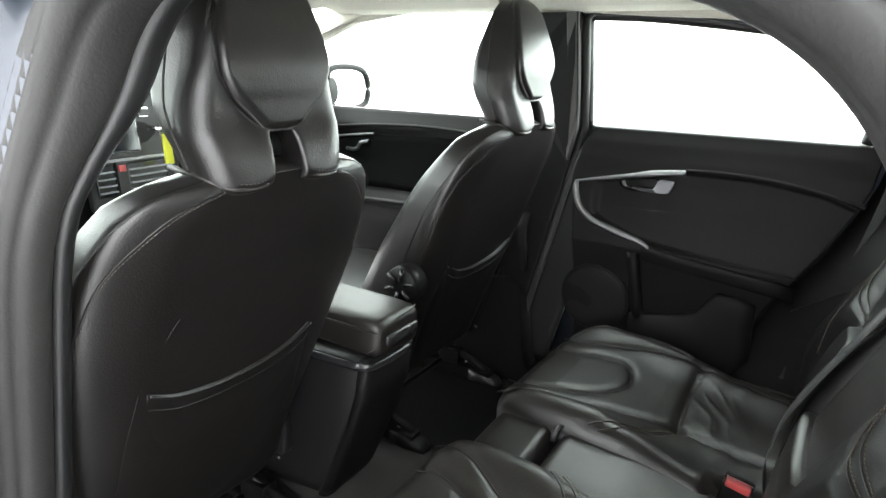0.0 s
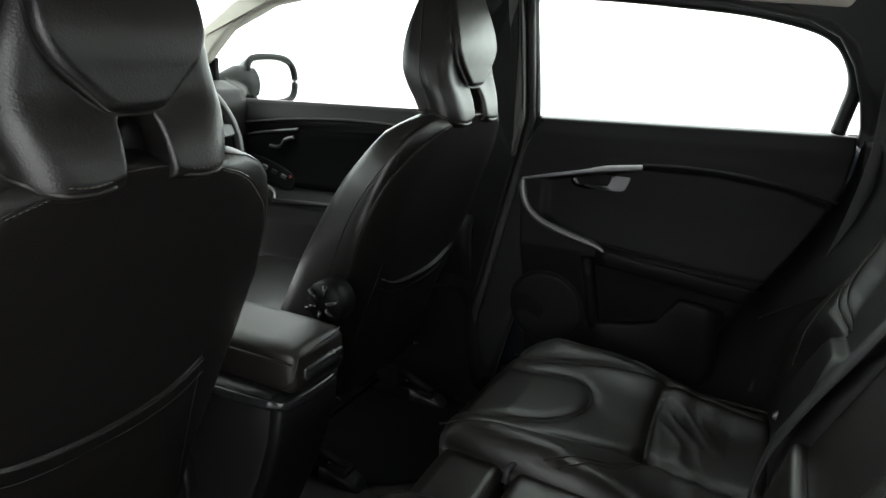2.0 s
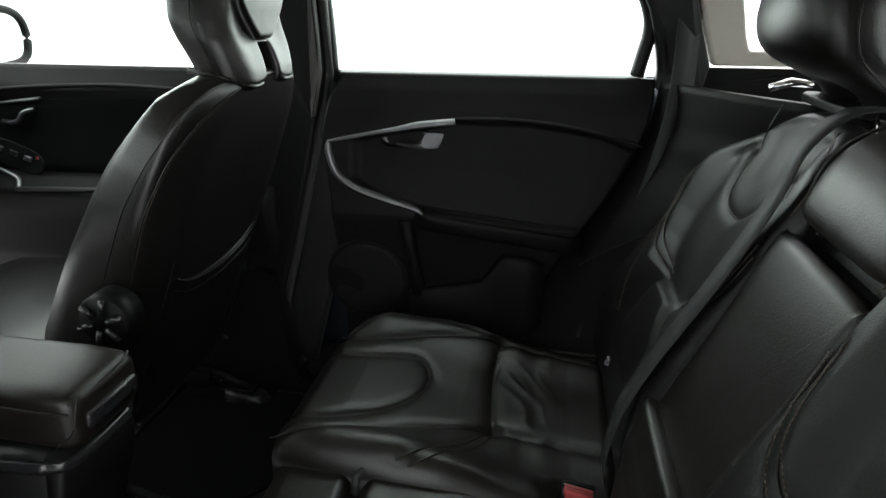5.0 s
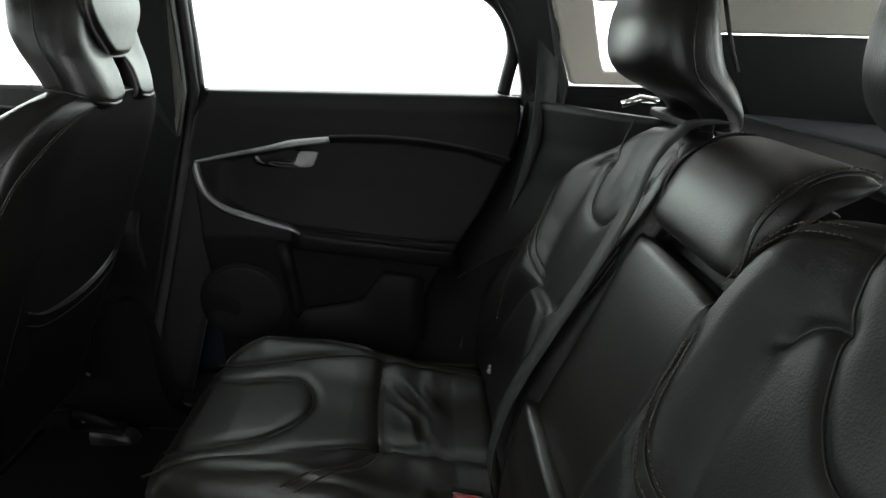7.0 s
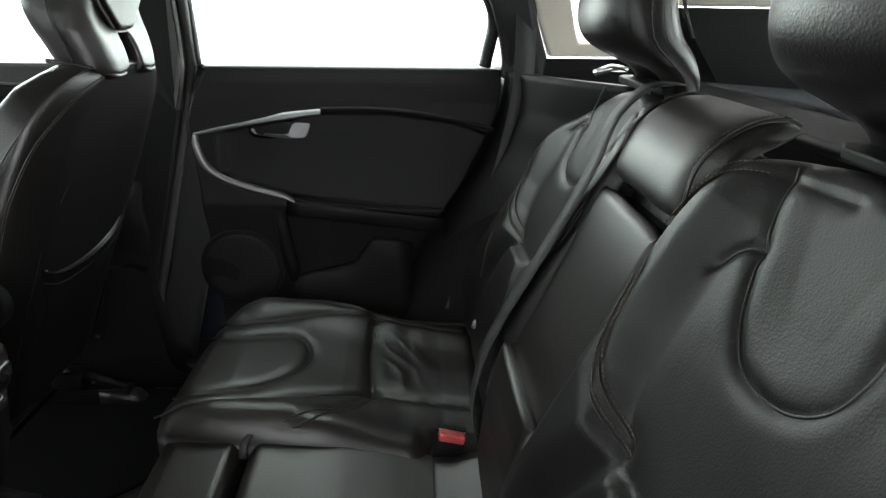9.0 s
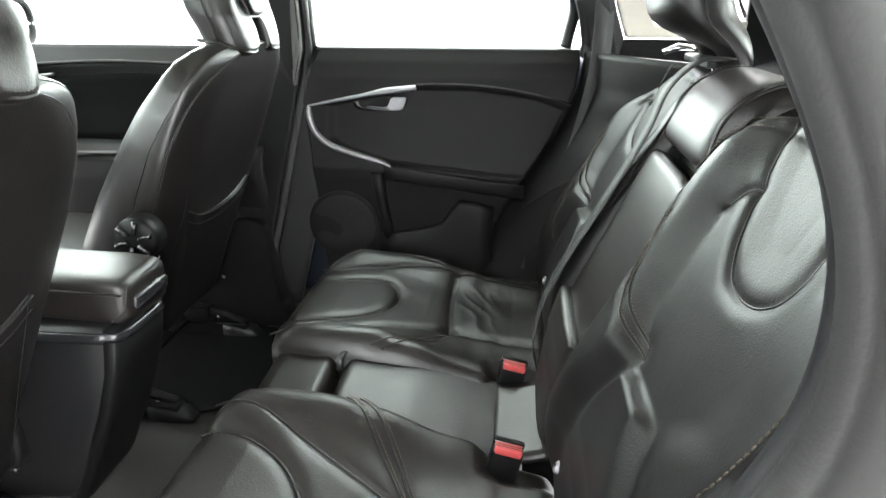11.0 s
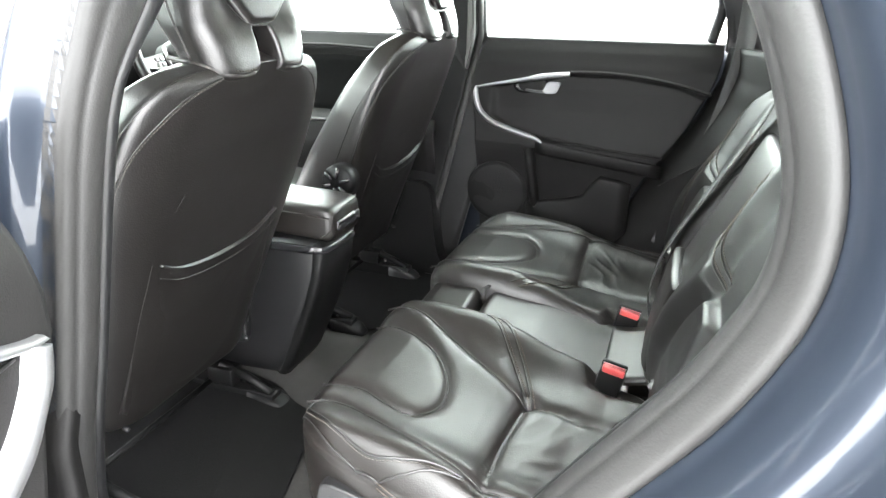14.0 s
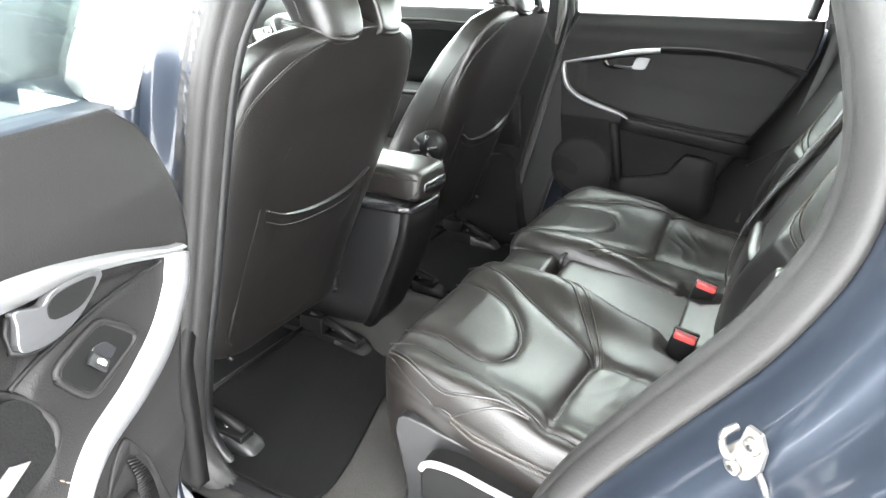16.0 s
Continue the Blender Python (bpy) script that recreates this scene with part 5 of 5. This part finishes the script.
# side bolsters between the backrest and the door
def side_bolster(s):
    """The fixed, dark covered flank between the backrest's outer edge and the door opening."""
    def f(u, v):
        z = 0.36 + (0.585 if s > 0 else 0.62) * v
        a = Vector((rear_x(z) + (0.004 if s > 0 else 0.035), s * (wall_y(z) - (0.004 if s > 0 else 0.088)), z))
        b = Vector((back_x(z) + 0.035, s * lerp(z, [(0.42, 0.585), (0.56, 0.575), (0.72, 0.535), (0.80, 0.54), (0.87, 0.50), (0.94, 0.40)]), z))
        p = a.lerp(b, u)
        return p + Vector((-0.010 * math.sin(math.pi * u) * step(0, 0.15, v) + 0.03 * u * step(0.8, 1, v), 0, 0)) - BEN
    ob = part("side_bolster", sheet(f, 18, 44, 0.03, (1, 0, 0)), SOFT, bench, "dark covered flank beside the backrest")
    part("seam", tube([f(0.35 + 0.6 * k / 20, 0.37 + 0.22 * k / 20) + Vector((-0.001, 0, 0)) for k in range(21)], 0.0016, False, 6), LEATHER, ob)


side_bolster(1)
side_bolster(-1)


# ---- belts and buckles ----
def buckle(x, y, z, lean):
    b = thing("seat_belt_buckle", (x, y, z))
    m = Matrix.Rotation(radians(lean), 4, "Y")

    def at(u, v, h):
        return m @ Vector((u, v, h))
    part("housing", slab([(-0.0235, -0.015), (0.0235, -0.015), (0.0235, 0.013), (-0.0235, 0.013)], at, -0.065, -0.001), SATIN, b, "black plastic housing", True, 0.004)
    part("button", slab([(-0.0205, -0.0156), (0.0205, -0.0156), (0.0205, 0.003), (-0.0205, 0.003)], at, -0.007, 0.006), RED, b, "red release button", True, 0.003)
    for k in (-0.010, -0.005):
        part("groove", slab([(-0.0195, k), (0.0195, k), (0.0195, k + 0.001), (-0.0195, k + 0.001)], at, 0.0055, 0.0065), PLASTIC, b, "", False)
    part("frame_lip", slab([(-0.0235, 0.004), (0.0235, 0.004), (0.0235, 0.013), (-0.0235, 0.013)], at, -0.002, 0.007), SATIN, b, "", True, 0.001)
    part("slot_edge", tube([at(-0.022, 0.0025, 0.004), at(0.022, 0.0025, 0.004)], 0.0014, False, 6), GREY, b, "pale slot edge")
    part("stalk", slab([(-0.012, -0.004), (0.012, -0.004), (0.012, 0.004), (-0.012, 0.004)], at, -0.12, -0.06), BELT, b, "", False)
    return tagged(b, "black seat belt buckle with a red release button", "seat belt buckle", "rear buckles")


buckle(0.522, -0.120, 0.434, 12)
buckle(0.528, 0.112, 0.440, 12)


def strap(pts, width, across, name="seat_belt"):
    """A woven belt along a smooth line; across is the direction of its width."""
    p = spline(pts, 10)
    a = Vector(across).normalized()
    bm = bmesh.new()
    rows = []
    for i, q in enumerate(p):
        t = (p[min(i + 1, len(p) - 1)] - p[max(i - 1, 0)]).normalized()
        w = (a - t * a.dot(t)).normalized()
        nrm = t.cross(w)
        rows.append([bm.verts.new(q + w * width * k + nrm * h) for k, h in ((-0.5, -0.0008), (0.5, -0.0008), (0.5, 0.0008), (-0.5, 0.0008))])
    for x, y in zip(rows, rows[1:]):
        for k in range(4):
            bm.faces.new((x[k], x[(k + 1) % 4], y[(k + 1) % 4], y[k]))
    bm.faces.new(rows[0])
    bm.faces.new(rows[-1])
    return bm


belt = finish("seat_belt", strap([(0.84, 0.155, 0.976), (0.792, 0.150, 0.972)] + [tuple(Vector((back_x(z), y, z)) + OUT * h) for z, y, h in ((0.92, 0.146, 0.030), (0.86, 0.140, 0.024), (0.79, 0.136, 0.022), (0.71, 0.136, 0.022), (0.65, 0.137, 0.022), (0.61, 0.136, 0.024), (0.55, 0.134, 0.024), (0.47, 0.130, 0.020), (0.42, 0.126, 0.0))], 0.042, (0.0, 1, 0.0)), BELT)
tagged(belt, "black woven centre seat belt hanging down the backrest", "seat belt", "rear seat belts")
belt2 = finish("seat_belt", strap([(0.700, 0.672, 1.10), (0.700, 0.660, 0.96), (0.69, 0.640, 0.88), (0.655, 0.635, 0.72), (0.60, 0.630, 0.55), (0.56, 0.615, 0.42)], 0.046, (1, 0.3, 0)), BELT)
tagged(belt2, "black woven outer seat belt beside the rear pillar", "seat belt", "rear seat belts")


# ---- centre console ----
console = thing("centre_console", (-0.4, -0.04, FLOOR))
CON = Vector((-0.4, -0.04, FLOOR))


def con_ring(x, y0, y1, z0, z1, e=0.45):
    m, w, c, h = (y0 + y1) / 2, (y1 - y0) / 2, (z0 + z1) / 2, (z1 - z0) / 2
    return [Vector((x, m + sgnpow(math.cos(a), e) * w, c + sgnpow(math.sin(a), e) * h)) - CON for a in [2 * math.pi * k / 48 for k in range(48)]]


lid = part("armrest_lid", loft([con_ring(-0.50, -0.10, 0.02, 0.60, 0.665, 0.3), con_ring(-0.30, -0.104, 0.024, 0.598, 0.672, 0.3), con_ring(-0.12, -0.106, 0.026, 0.592, 0.668, 0.3), con_ring(-0.075, -0.105, 0.025, 0.590, 0.664, 0.3), con_ring(-0.062, -0.100, 0.020, 0.594, 0.659, 0.35), con_ring(-0.058, -0.09, 0.010, 0.605, 0.648, 0.4)]), LEATHER_WORN, console, "black leather armrest lid")
part("piping", tube([Vector(p) - CON for p in spline([(-0.50, -0.103, 0.645), (-0.20, -0.107, 0.648), (-0.085, -0.106, 0.645), (-0.066, -0.098, 0.643), (-0.062, -0.05, 0.655), (-0.062, 0.0, 0.658), (-0.066, 0.018, 0.660)], 6)], 0.002, False, 6), LEATHER_WORN, lid)
part("piping", tube([Vector(p) - CON for p in spline([(-0.085, -0.1065, 0.60), (-0.066, -0.1005, 0.615), (-0.061, -0.094, 0.645), (-0.063, -0.085, 0.657)], 6)], 0.0018, False, 6), LEATHER_WORN, lid)
part("lid_catch", slab([(-0.085, 0.612), (0.012, 0.612), (0.012, 0.634), (-0.085, 0.634)], lambda y, z, h: Vector((-0.060 + h, y, z)) - CON, -0.01, 0.008), GLOSSY, lid, "glossy black lid catch", True, 0.005)
part("console_body", loft([con_ring(x, y0, y1, z0, z1, 0.35) for x, y0, y1, z0, z1 in ((-1.0, -0.12, 0.05, FLOOR + 0.005, 0.56), (-0.5, -0.118, 0.042, FLOOR + 0.005, 0.58), (-0.22, -0.116, 0.037, FLOOR + 0.03, 0.589), (-0.18, -0.116, 0.037, 0.29, 0.59), (-0.14, -0.116, 0.036, 0.40, 0.592), (-0.105, -0.114, 0.034, 0.49, 0.590), (-0.092, -0.108, 0.028, 0.51, 0.580), (-0.088, -0.095, 0.015, 0.53, 0.56))]), PLASTIC, console)
part("console_rear", loft([[Vector((x + 0.016 * sgnpow(math.sin(a), 0.5), -0.04 + sgnpow(math.cos(a), 0.4) * w, z)) - CON for a in [2 * math.pi * k / 32 for k in range(32)]] for x, w, z in ((-0.205, 0.070, FLOOR + 0.04), (-0.19, 0.074, 0.28), (-0.155, 0.076, 0.36), (-0.122, 0.076, 0.44), (-0.100, 0.076, 0.51), (-0.090, 0.074, 0.585))]), SATIN, console, "black console rear cover")
part("chrome_strip", tube([Vector(p) - CON for p in spline([(-0.50, -0.119, 0.572), (-0.15, -0.1185, 0.575), (-0.095, -0.113, 0.575), (-0.077, -0.098, 0.574), (-0.072, -0.05, 0.574), (-0.073, 0.01, 0.574)], 6)], 0.006, False, 8, None, 1.6), GLOSSY, console, "glossy dark trim strip")
tagged(console, "black centre console with a leather armrest lid", "console")


# ---- floor mats ----
def floor_mat(outline, name="floor_mat"):
    def place(x, y, h):
        return (x, y, FLOOR + h + 0.05 * step(0.2, 0.05, abs(y)))
    ob = finish(name, slab(outline, place, 0.004, 0.012), MAT_CARPET, None, "", False, 0.004)
    return tagged(ob, "dark carpet floor mat on the rear footwell floor", "floor mat", "floor mats")


floor_mat(flat_curve([(-0.55, -0.60), (-0.30, -0.615), (-0.06, -0.628), (0.005, -0.620), (0.026, -0.585), (0.020, -0.52), (0.001, -0.44), (-0.034, -0.31), (-0.06, -0.20), (-0.14, -0.165), (-0.24, -0.13), (-0.55, -0.13)], 5, True))
floor_mat(flat_curve([(-0.55, 0.60), (-0.30, 0.615), (-0.04, 0.60), (0.012, 0.57), (0.012, 0.45), (-0.03, 0.29), (-0.14, 0.205), (-0.235, 0.195), (-0.55, 0.19)], 5, True))

# ---- sill plate and seat belt anchor by the open door ----
sill = finish("sill_trim", sheet(lambda u, v: (-0.20 + 0.60 * u, -0.605 - 0.075 * v, FLOOR + 0.003 - 0.010 * step(0.3, 1, v) + 0.003 * (int(v * 24) % 2) * step(0.25, 0.35, v) * step(0.95, 0.85, v)), 30, 24, 0.02), PLASTIC)
tagged(sill, "ribbed black plastic sill trim along the door opening", "sill trim", kind="structure")
sill2 = finish("sill_trim", sheet(lambda u, v: (-0.14 + 0.56 * u, 0.60 + 0.085 * v, FLOOR + 0.008 + 0.04 * step(0.2, 1, v)), 30, 8, 0.02), PLASTIC)
tagged(sill2, "black plastic sill trim below the closed rear door", "sill trim", kind="structure")
arch = thing("seat_side_trim", (0.3, -0.59, FLOOR))
ARC = Vector((0.3, -0.59, FLOOR))
part("panel", slab(flat_curve([(0.175, 0.21), (0.176, 0.28), (0.160, 0.36), (0.156, 0.40), (0.18, 0.42), (0.30, 0.40), (0.45, 0.42), (0.50, 0.48), (0.50, 0.26), (0.35, 0.21)], 4, True), lambda x, z, h: Vector((x, -0.535 - h, z)) - ARC, 0, 0.028), PLASTIC, arch, "", False, 0.008)
part("lower_cover", slab(flat_curve([(0.232, 0.21), (0.220, 0.30), (0.219, 0.362), (0.228, 0.378), (0.25, 0.386), (0.285, 0.385), (0.33, 0.376), (0.42, 0.36), (0.50, 0.36), (0.50, 0.21)], 4, True), lambda x, z, h: Vector((x, -0.555 - h, z)) - ARC, 0, 0.042), SATIN, arch, "raised black lower cover", False, 0.006)
# the highlight on the rounded cover edge, added as a pale grey tube
part("highlight_edge", tube([Vector(p) - ARC for p in spline([(0.223, -0.600, 0.366), (0.230, -0.601, 0.378), (0.25, -0.602, 0.386), (0.285, -0.602, 0.386), (0.33, -0.602, 0.378), (0.42, -0.602, 0.362)], 6)], [0.003] + [0.0055] * 29 + [0.004], False, 8), GREY, arch, "pale tube for the highlight on the cover edge")
tagged(arch, "black plastic trim panel beside the rear seat cushion", "trim panel")

# ---- striker on the door frame ----
striker = thing("door_striker", (0.632, -0.775, 0.697))
ST = Matrix.Rotation(radians(-35), 4, "Z") @ Matrix.Rotation(radians(12), 4, "X")


def sp_at(u, v, h):
    """On the frame's face: u along the car, v up, h outwards."""
    return ST @ Vector((u, -h, v))


part("plate", slab(flat_curve([(-0.012, -0.036), (0.006, -0.037), (0.014, -0.030), (0.025, -0.012), (0.029, 0.012), (0.024, 0.028), (0.010, 0.029), (0.004, 0.010), (-0.006, -0.004), (-0.013, -0.014)], 1, True), sp_at, 0.0, 0.006), STEEL, striker, "zinc plated plate", False, 0.0015)
part("loop", tube(spline([sp_at(*p) for p in ((0.000, -0.014, 0.0), (-0.003, -0.013, 0.009), (-0.006, -0.006, 0.012), (-0.008, 0.006, 0.012), (-0.007, 0.012, 0.008), (-0.004, 0.014, -0.002))], 6), 0.0034, False, 10), STEEL, striker, "bright steel loop")
for a, b in ((0.018, 0.014), (0.0, -0.024)):
    screw = part("screw", tube([sp_at(a, b, 0.005), sp_at(a, b, 0.0095), sp_at(a, b, 0.0105)], [0.008, 0.008, 0.006], False, 16), STEEL, striker)
    part("socket", tube([sp_at(a, b, 0.0100), sp_at(a, b, 0.0108)], 0.0035, False, 6), PLASTIC, screw)
part("stud", tube([sp_at(0.020, -0.020, 0.0), sp_at(0.034, -0.036, 0.004)], 0.003, False, 8), STEEL, striker)
tagged(striker, "zinc plated door striker loop on the blue door frame", "door striker")

# ---- dashboard, screen, vents ----
dash = thing("dashboard", (-1.0, 0, 0.5))
DA = Vector((-1.0, 0, 0.5))


def dash_f(u, v):
    y = -0.72 + 1.44 * v
    prof = [(0, -0.98, 0.55), (0.15, -0.92, 0.68), (0.3, -0.90, 0.76), (0.45, -0.885, 0.86), (0.55, -0.885, 0.93), (0.62, -0.90, 0.975), (0.72, -0.97, 1.0), (0.85, -1.12, 1.0), (1, -1.38, 0.97)]
    x = lerp(u, [(a, b) for a, b, c in prof])
    z = lerp(u, [(a, c) for a, b, c in prof])
    bulge = 0.04 * math.exp(-(y / 0.16) ** 2) * step(0, 0.2, u) * step(0.8, 0.6, u)
    return Vector((x + bulge, y, z + 0.03 * math.exp(-((y - 0.39) / 0.15) ** 2) * step(0.5, 0.65, u))) - DA


part("dash_pad", sheet(dash_f, 50, 60, 0.04, (-1, 0, 0)), SOFT, dash, "black soft dashboard")


def dash_plate(name, y0, y1, z0, z1, x, thick, mat, parent, label="", bevel=0.006):
    return part(name, slab([(y0, z0), (y1, z0), (y1, z1), (y0, z1)], lambda y, z, h: Vector((x + h + 0.15 * (0.9 - z), y, z)) - DA, 0, thick), mat, parent, label, False, bevel)


stack = dash_plate("control_panel", -0.14, 0.10, 0.76, 1.03, -0.865, 0.02, PLASTIC, dash, "dark control panel")
bezel = dash_plate("screen_bezel", -0.13, 0.002, 0.885, 1.01, -0.848, 0.006, SILVER, stack, "silver screen surround")
dash_plate("screen", -0.126, -0.003, 0.889, 1.006, -0.8405, 0.002, SCREEN, bezel, "dark navigation screen", 0.001)
ring_b = dash_plate("button_ring", 0.010, 0.040, 0.961, 0.985, -0.848, 0.006, CHROME, stack, "chrome button surround", 0.003)
dash_plate("start_button", 0.014, 0.036, 0.965, 0.981, -0.841, 0.003, GLOSSY, ring_b, "", 0.001)
dash_plate("silver_edge", -0.14, 0.07, 0.866, 0.873, -0.847, 0.006, SILVER, stack, "silver trim line", 0.002)
for y0, y1 in ((-0.125, -0.075), (-0.045, 0.06)):
    vent = dash_plate("air_vent", y0, y1, 0.79, 0.862, -0.852, 0.01, GLOSSY, dash, "black air vent", 0.004)
    for k in range(4):
        dash_plate("slat", y0 + 0.004, y1 - 0.004, 0.800 + 0.015 * k, 0.803 + 0.015 * k, -0.843, 0.008, GREY, vent, "", 0.0005)
switch = dash_plate("switch_strip", -0.074, -0.046, 0.785, 0.868, -0.847, 0.01, PLASTIC, stack, "grey switch strip", 0.002)
dash_plate("hazard_button", -0.070, -0.052, 0.845, 0.860, -0.838, 0.005, RED, switch, "red hazard light button", 0.002)
dash_plate("lower_control_panel", -0.13, 0.09, 0.62, 0.76, -0.86, 0.012, PLASTIC, stack, "", 0.004)
dash_plate("instrument_hood", 0.24, 0.50, 0.93, 1.025, -1.0, 0.03, SOFT, dash, "instrument hood", 0.02)
tagged(dash, "black dashboard with centre screen, vents and silver trim", "dashboard")

tag = thing("key_tag", (-0.80, 0.031, 0.93))
part("fob", slab([(-0.010, -0.076), (0.014, -0.078), (0.008, -0.006), (-0.014, -0.004)], lambda u, v, h: Vector((h, u + 0.012, v)), 0.0, 0.004), YELLOW, tag, "yellow plastic fob", False, 0.0015)
part("key", tube([(-0.04, -0.006, 0.008), (0.0, -0.004, 0.006), (0.004, 0.006, 0.002)], 0.006, False, 8), CHROME, tag, "small chrome key")
part("ring", tube([(0.002, 0.004 + 0.010 * math.cos(a), -0.002 + 0.010 * math.sin(a)) for a in [2 * math.pi * k / 18 for k in range(18)]], 0.0012, True, 6), STEEL, tag, "steel split ring")
tagged(tag, "yellow key tag hanging from the ignition key", "key tag")

# ---- steering wheel ----
wheel = thing("steering_wheel", (-0.76, 0.355, 0.885))
WT = Matrix.Rotation(radians(-24), 4, "Y")


def wp(y, z, h=0.0):
    return WT @ Vector((h, y, z))


part("rim", tube([wp(0.172 * math.cos(a), 0.172 * math.sin(a)) for a in [2 * math.pi * k / 64 for k in range(64)]], 0.0155, True, 12), LEATHER, wheel, "black leather rim")
hub = part("hub", pad([(0.075 * sgnpow(math.cos(a), 0.7), 0.062 * sgnpow(math.sin(a), 0.7)) for a in [2 * math.pi * k / 40 for k in range(40)]], lambda y, z, h: wp(y, z - 0.005, h), 0.028, 0.03), PLASTIC, wheel, "black airbag cover")
part("badge_ring", tube([wp(0.017 * math.cos(a), 0.017 * math.sin(a), 0.029) for a in [2 * math.pi * k / 24 for k in range(24)]], 0.0025, True, 8), CHROME, hub, "plain chrome badge ring")
for a in (0, math.pi):
    sp = part("spoke", slab([(0.06, -0.028), (0.165, -0.016), (0.165, 0.014), (0.06, 0.026)], lambda u, v, h: wp(u * math.cos(a), v, h), -0.006, 0.010), GLOSSY, wheel, "", False, 0.004)
    part("spoke_trim", tube([wp(0.075 * math.cos(a), 0.036, 0.012), wp(0.082 * math.cos(a), 0.0, 0.014), wp(0.075 * math.cos(a), -0.045, 0.012)], 0.005, False, 8), SILVER, sp, "silver spoke trim")
    for k in range(4):
        part("button", slab([(0.092 + 0.018 * (k % 2), -0.014 + 0.015 * (k // 2)), (0.106 + 0.018 * (k % 2), -0.014 + 0.015 * (k // 2)), (0.106 + 0.018 * (k % 2), -0.002 + 0.015 * (k // 2)), (0.092 + 0.018 * (k % 2), -0.002 + 0.015 * (k // 2))], lambda u, v, h: wp(u * math.cos(a), v, h), 0.010, 0.014), GREY, sp, "", False, 0.002)
part("spoke", slab([(-0.03, -0.165), (0.03, -0.165), (0.024, -0.05), (-0.024, -0.05)], lambda u, v, h: wp(u, v, h), -0.004, 0.008), SILVER, wheel, "silver lower spoke", False, 0.004)
part("column", tube([wp(0, 0, -0.02), wp(0, 0, -0.16)], 0.045, False, 20), PLASTIC, wheel, "black steering column")
tagged(wheel, "black leather steering wheel with silver spoke trim", "steering wheel")

# ---- windscreen and mirrors ----
screen = finish("windscreen", sheet(lambda u, v: (-0.72 - 0.66 * u - 0.06 * (1 - (2 * v - 1) ** 2), (-0.60 + 1.2 * v) * (1 + 0.12 * u), 1.245 - 0.28 * u + 0.03 * (1 - (2 * v - 1) ** 2)), 12, 12, 0.005, (0, 0, 1)), GLASS)
screen.visible_shadow = False
tagged(screen, "clear windscreen glass above the dashboard", "windscreen", kind="structure")


def door_mirror(s):
    m = thing("door_mirror", (-1.0, s * 0.95, 0.995))
    out = flat_curve([(-0.105, 0.045), (-0.07, 0.072), (0.03, 0.072), (0.085, 0.05), (0.102, 0.0), (0.088, -0.055), (0.03, -0.072), (-0.06, -0.070), (-0.10, -0.03)], 5, True)
    part("housing", pad(out, lambda y, z, h: Vector((-h, s * y, z)), 0.09, 0.012, 9, 2.2), PAINT, m, "dark blue mirror housing")
    part("rim", tube([Vector((0.012 + 0.08 * y, s * y, z)) for y, z in out], 0.011, True, 10), SATIN, m, "black mirror rim")
    part("mirror_glass", slab([(y * 0.92, z * 0.90) for y, z in out], lambda y, z, h: Vector((h + 0.08 * y, s * y, z)), 0.009, 0.012), MIRROR, m, "mirror glass", False)
    part("arm", tube([Vector((-0.02, -s * 0.07, -0.005)), Vector((-0.03, -s * 0.115, -0.008)), Vector((-0.05, -s * 0.16, -0.022)), Vector((-0.06, -s * 0.20, -0.05))], [0.054, 0.056, 0.045, 0.03], False, 16), SATIN, m, "black mirror arm")
    return tagged(m, "blue door mirror with black rim outside the front window", "door mirror", "door mirrors")


door_mirror(1)
door_mirror(-1)

# ---- parcel shelf and sun visor ----
shelf = thing("parcel_shelf", (1.1, 0, 0.93))
part("board", sheet(lambda u, v: (-0.035 + 0.50 * u, -0.64 + 1.28 * v, 0.004 - 0.030 * u + 0.004 * math.sin(math.pi * v)), 12, 24, 0.02), FELT, shelf, "blue grey felt board")
part("front_edge", sheet(lambda u, v: (-0.11 + 0.078 * u, -0.62 + 1.24 * v, -0.014 + 0.018 * step(0, 1, u)), 8, 24, 0.016), SATIN, shelf, "black sloping front lip")
part("rear_lip", tube([(0.44, -0.62, -0.018), (0.44, 0.62, -0.018)], 0.012, False, 10), PLASTIC, shelf)
tagged(shelf, "dark felt parcel shelf behind the rear seats", "parcel shelf")


def visor(y):
    v = finish("sun_visor", slab(flat_curve([(-0.80, y - 0.19), (-0.66, y - 0.19), (-0.64, y - 0.15), (-0.64, y + 0.15), (-0.66, y + 0.19), (-0.80, y + 0.19)], 4, True), lambda a, b, h: (a, b, 1.252 + 0.1 * (a + 0.72) + h), -0.012, 0.004), HEADLINER, None, "", False, 0.006)
    return tagged(v, "beige sun visor folded up against the headliner", "sun visor", "sun visors")


visor(0.33)
visor(-0.33)
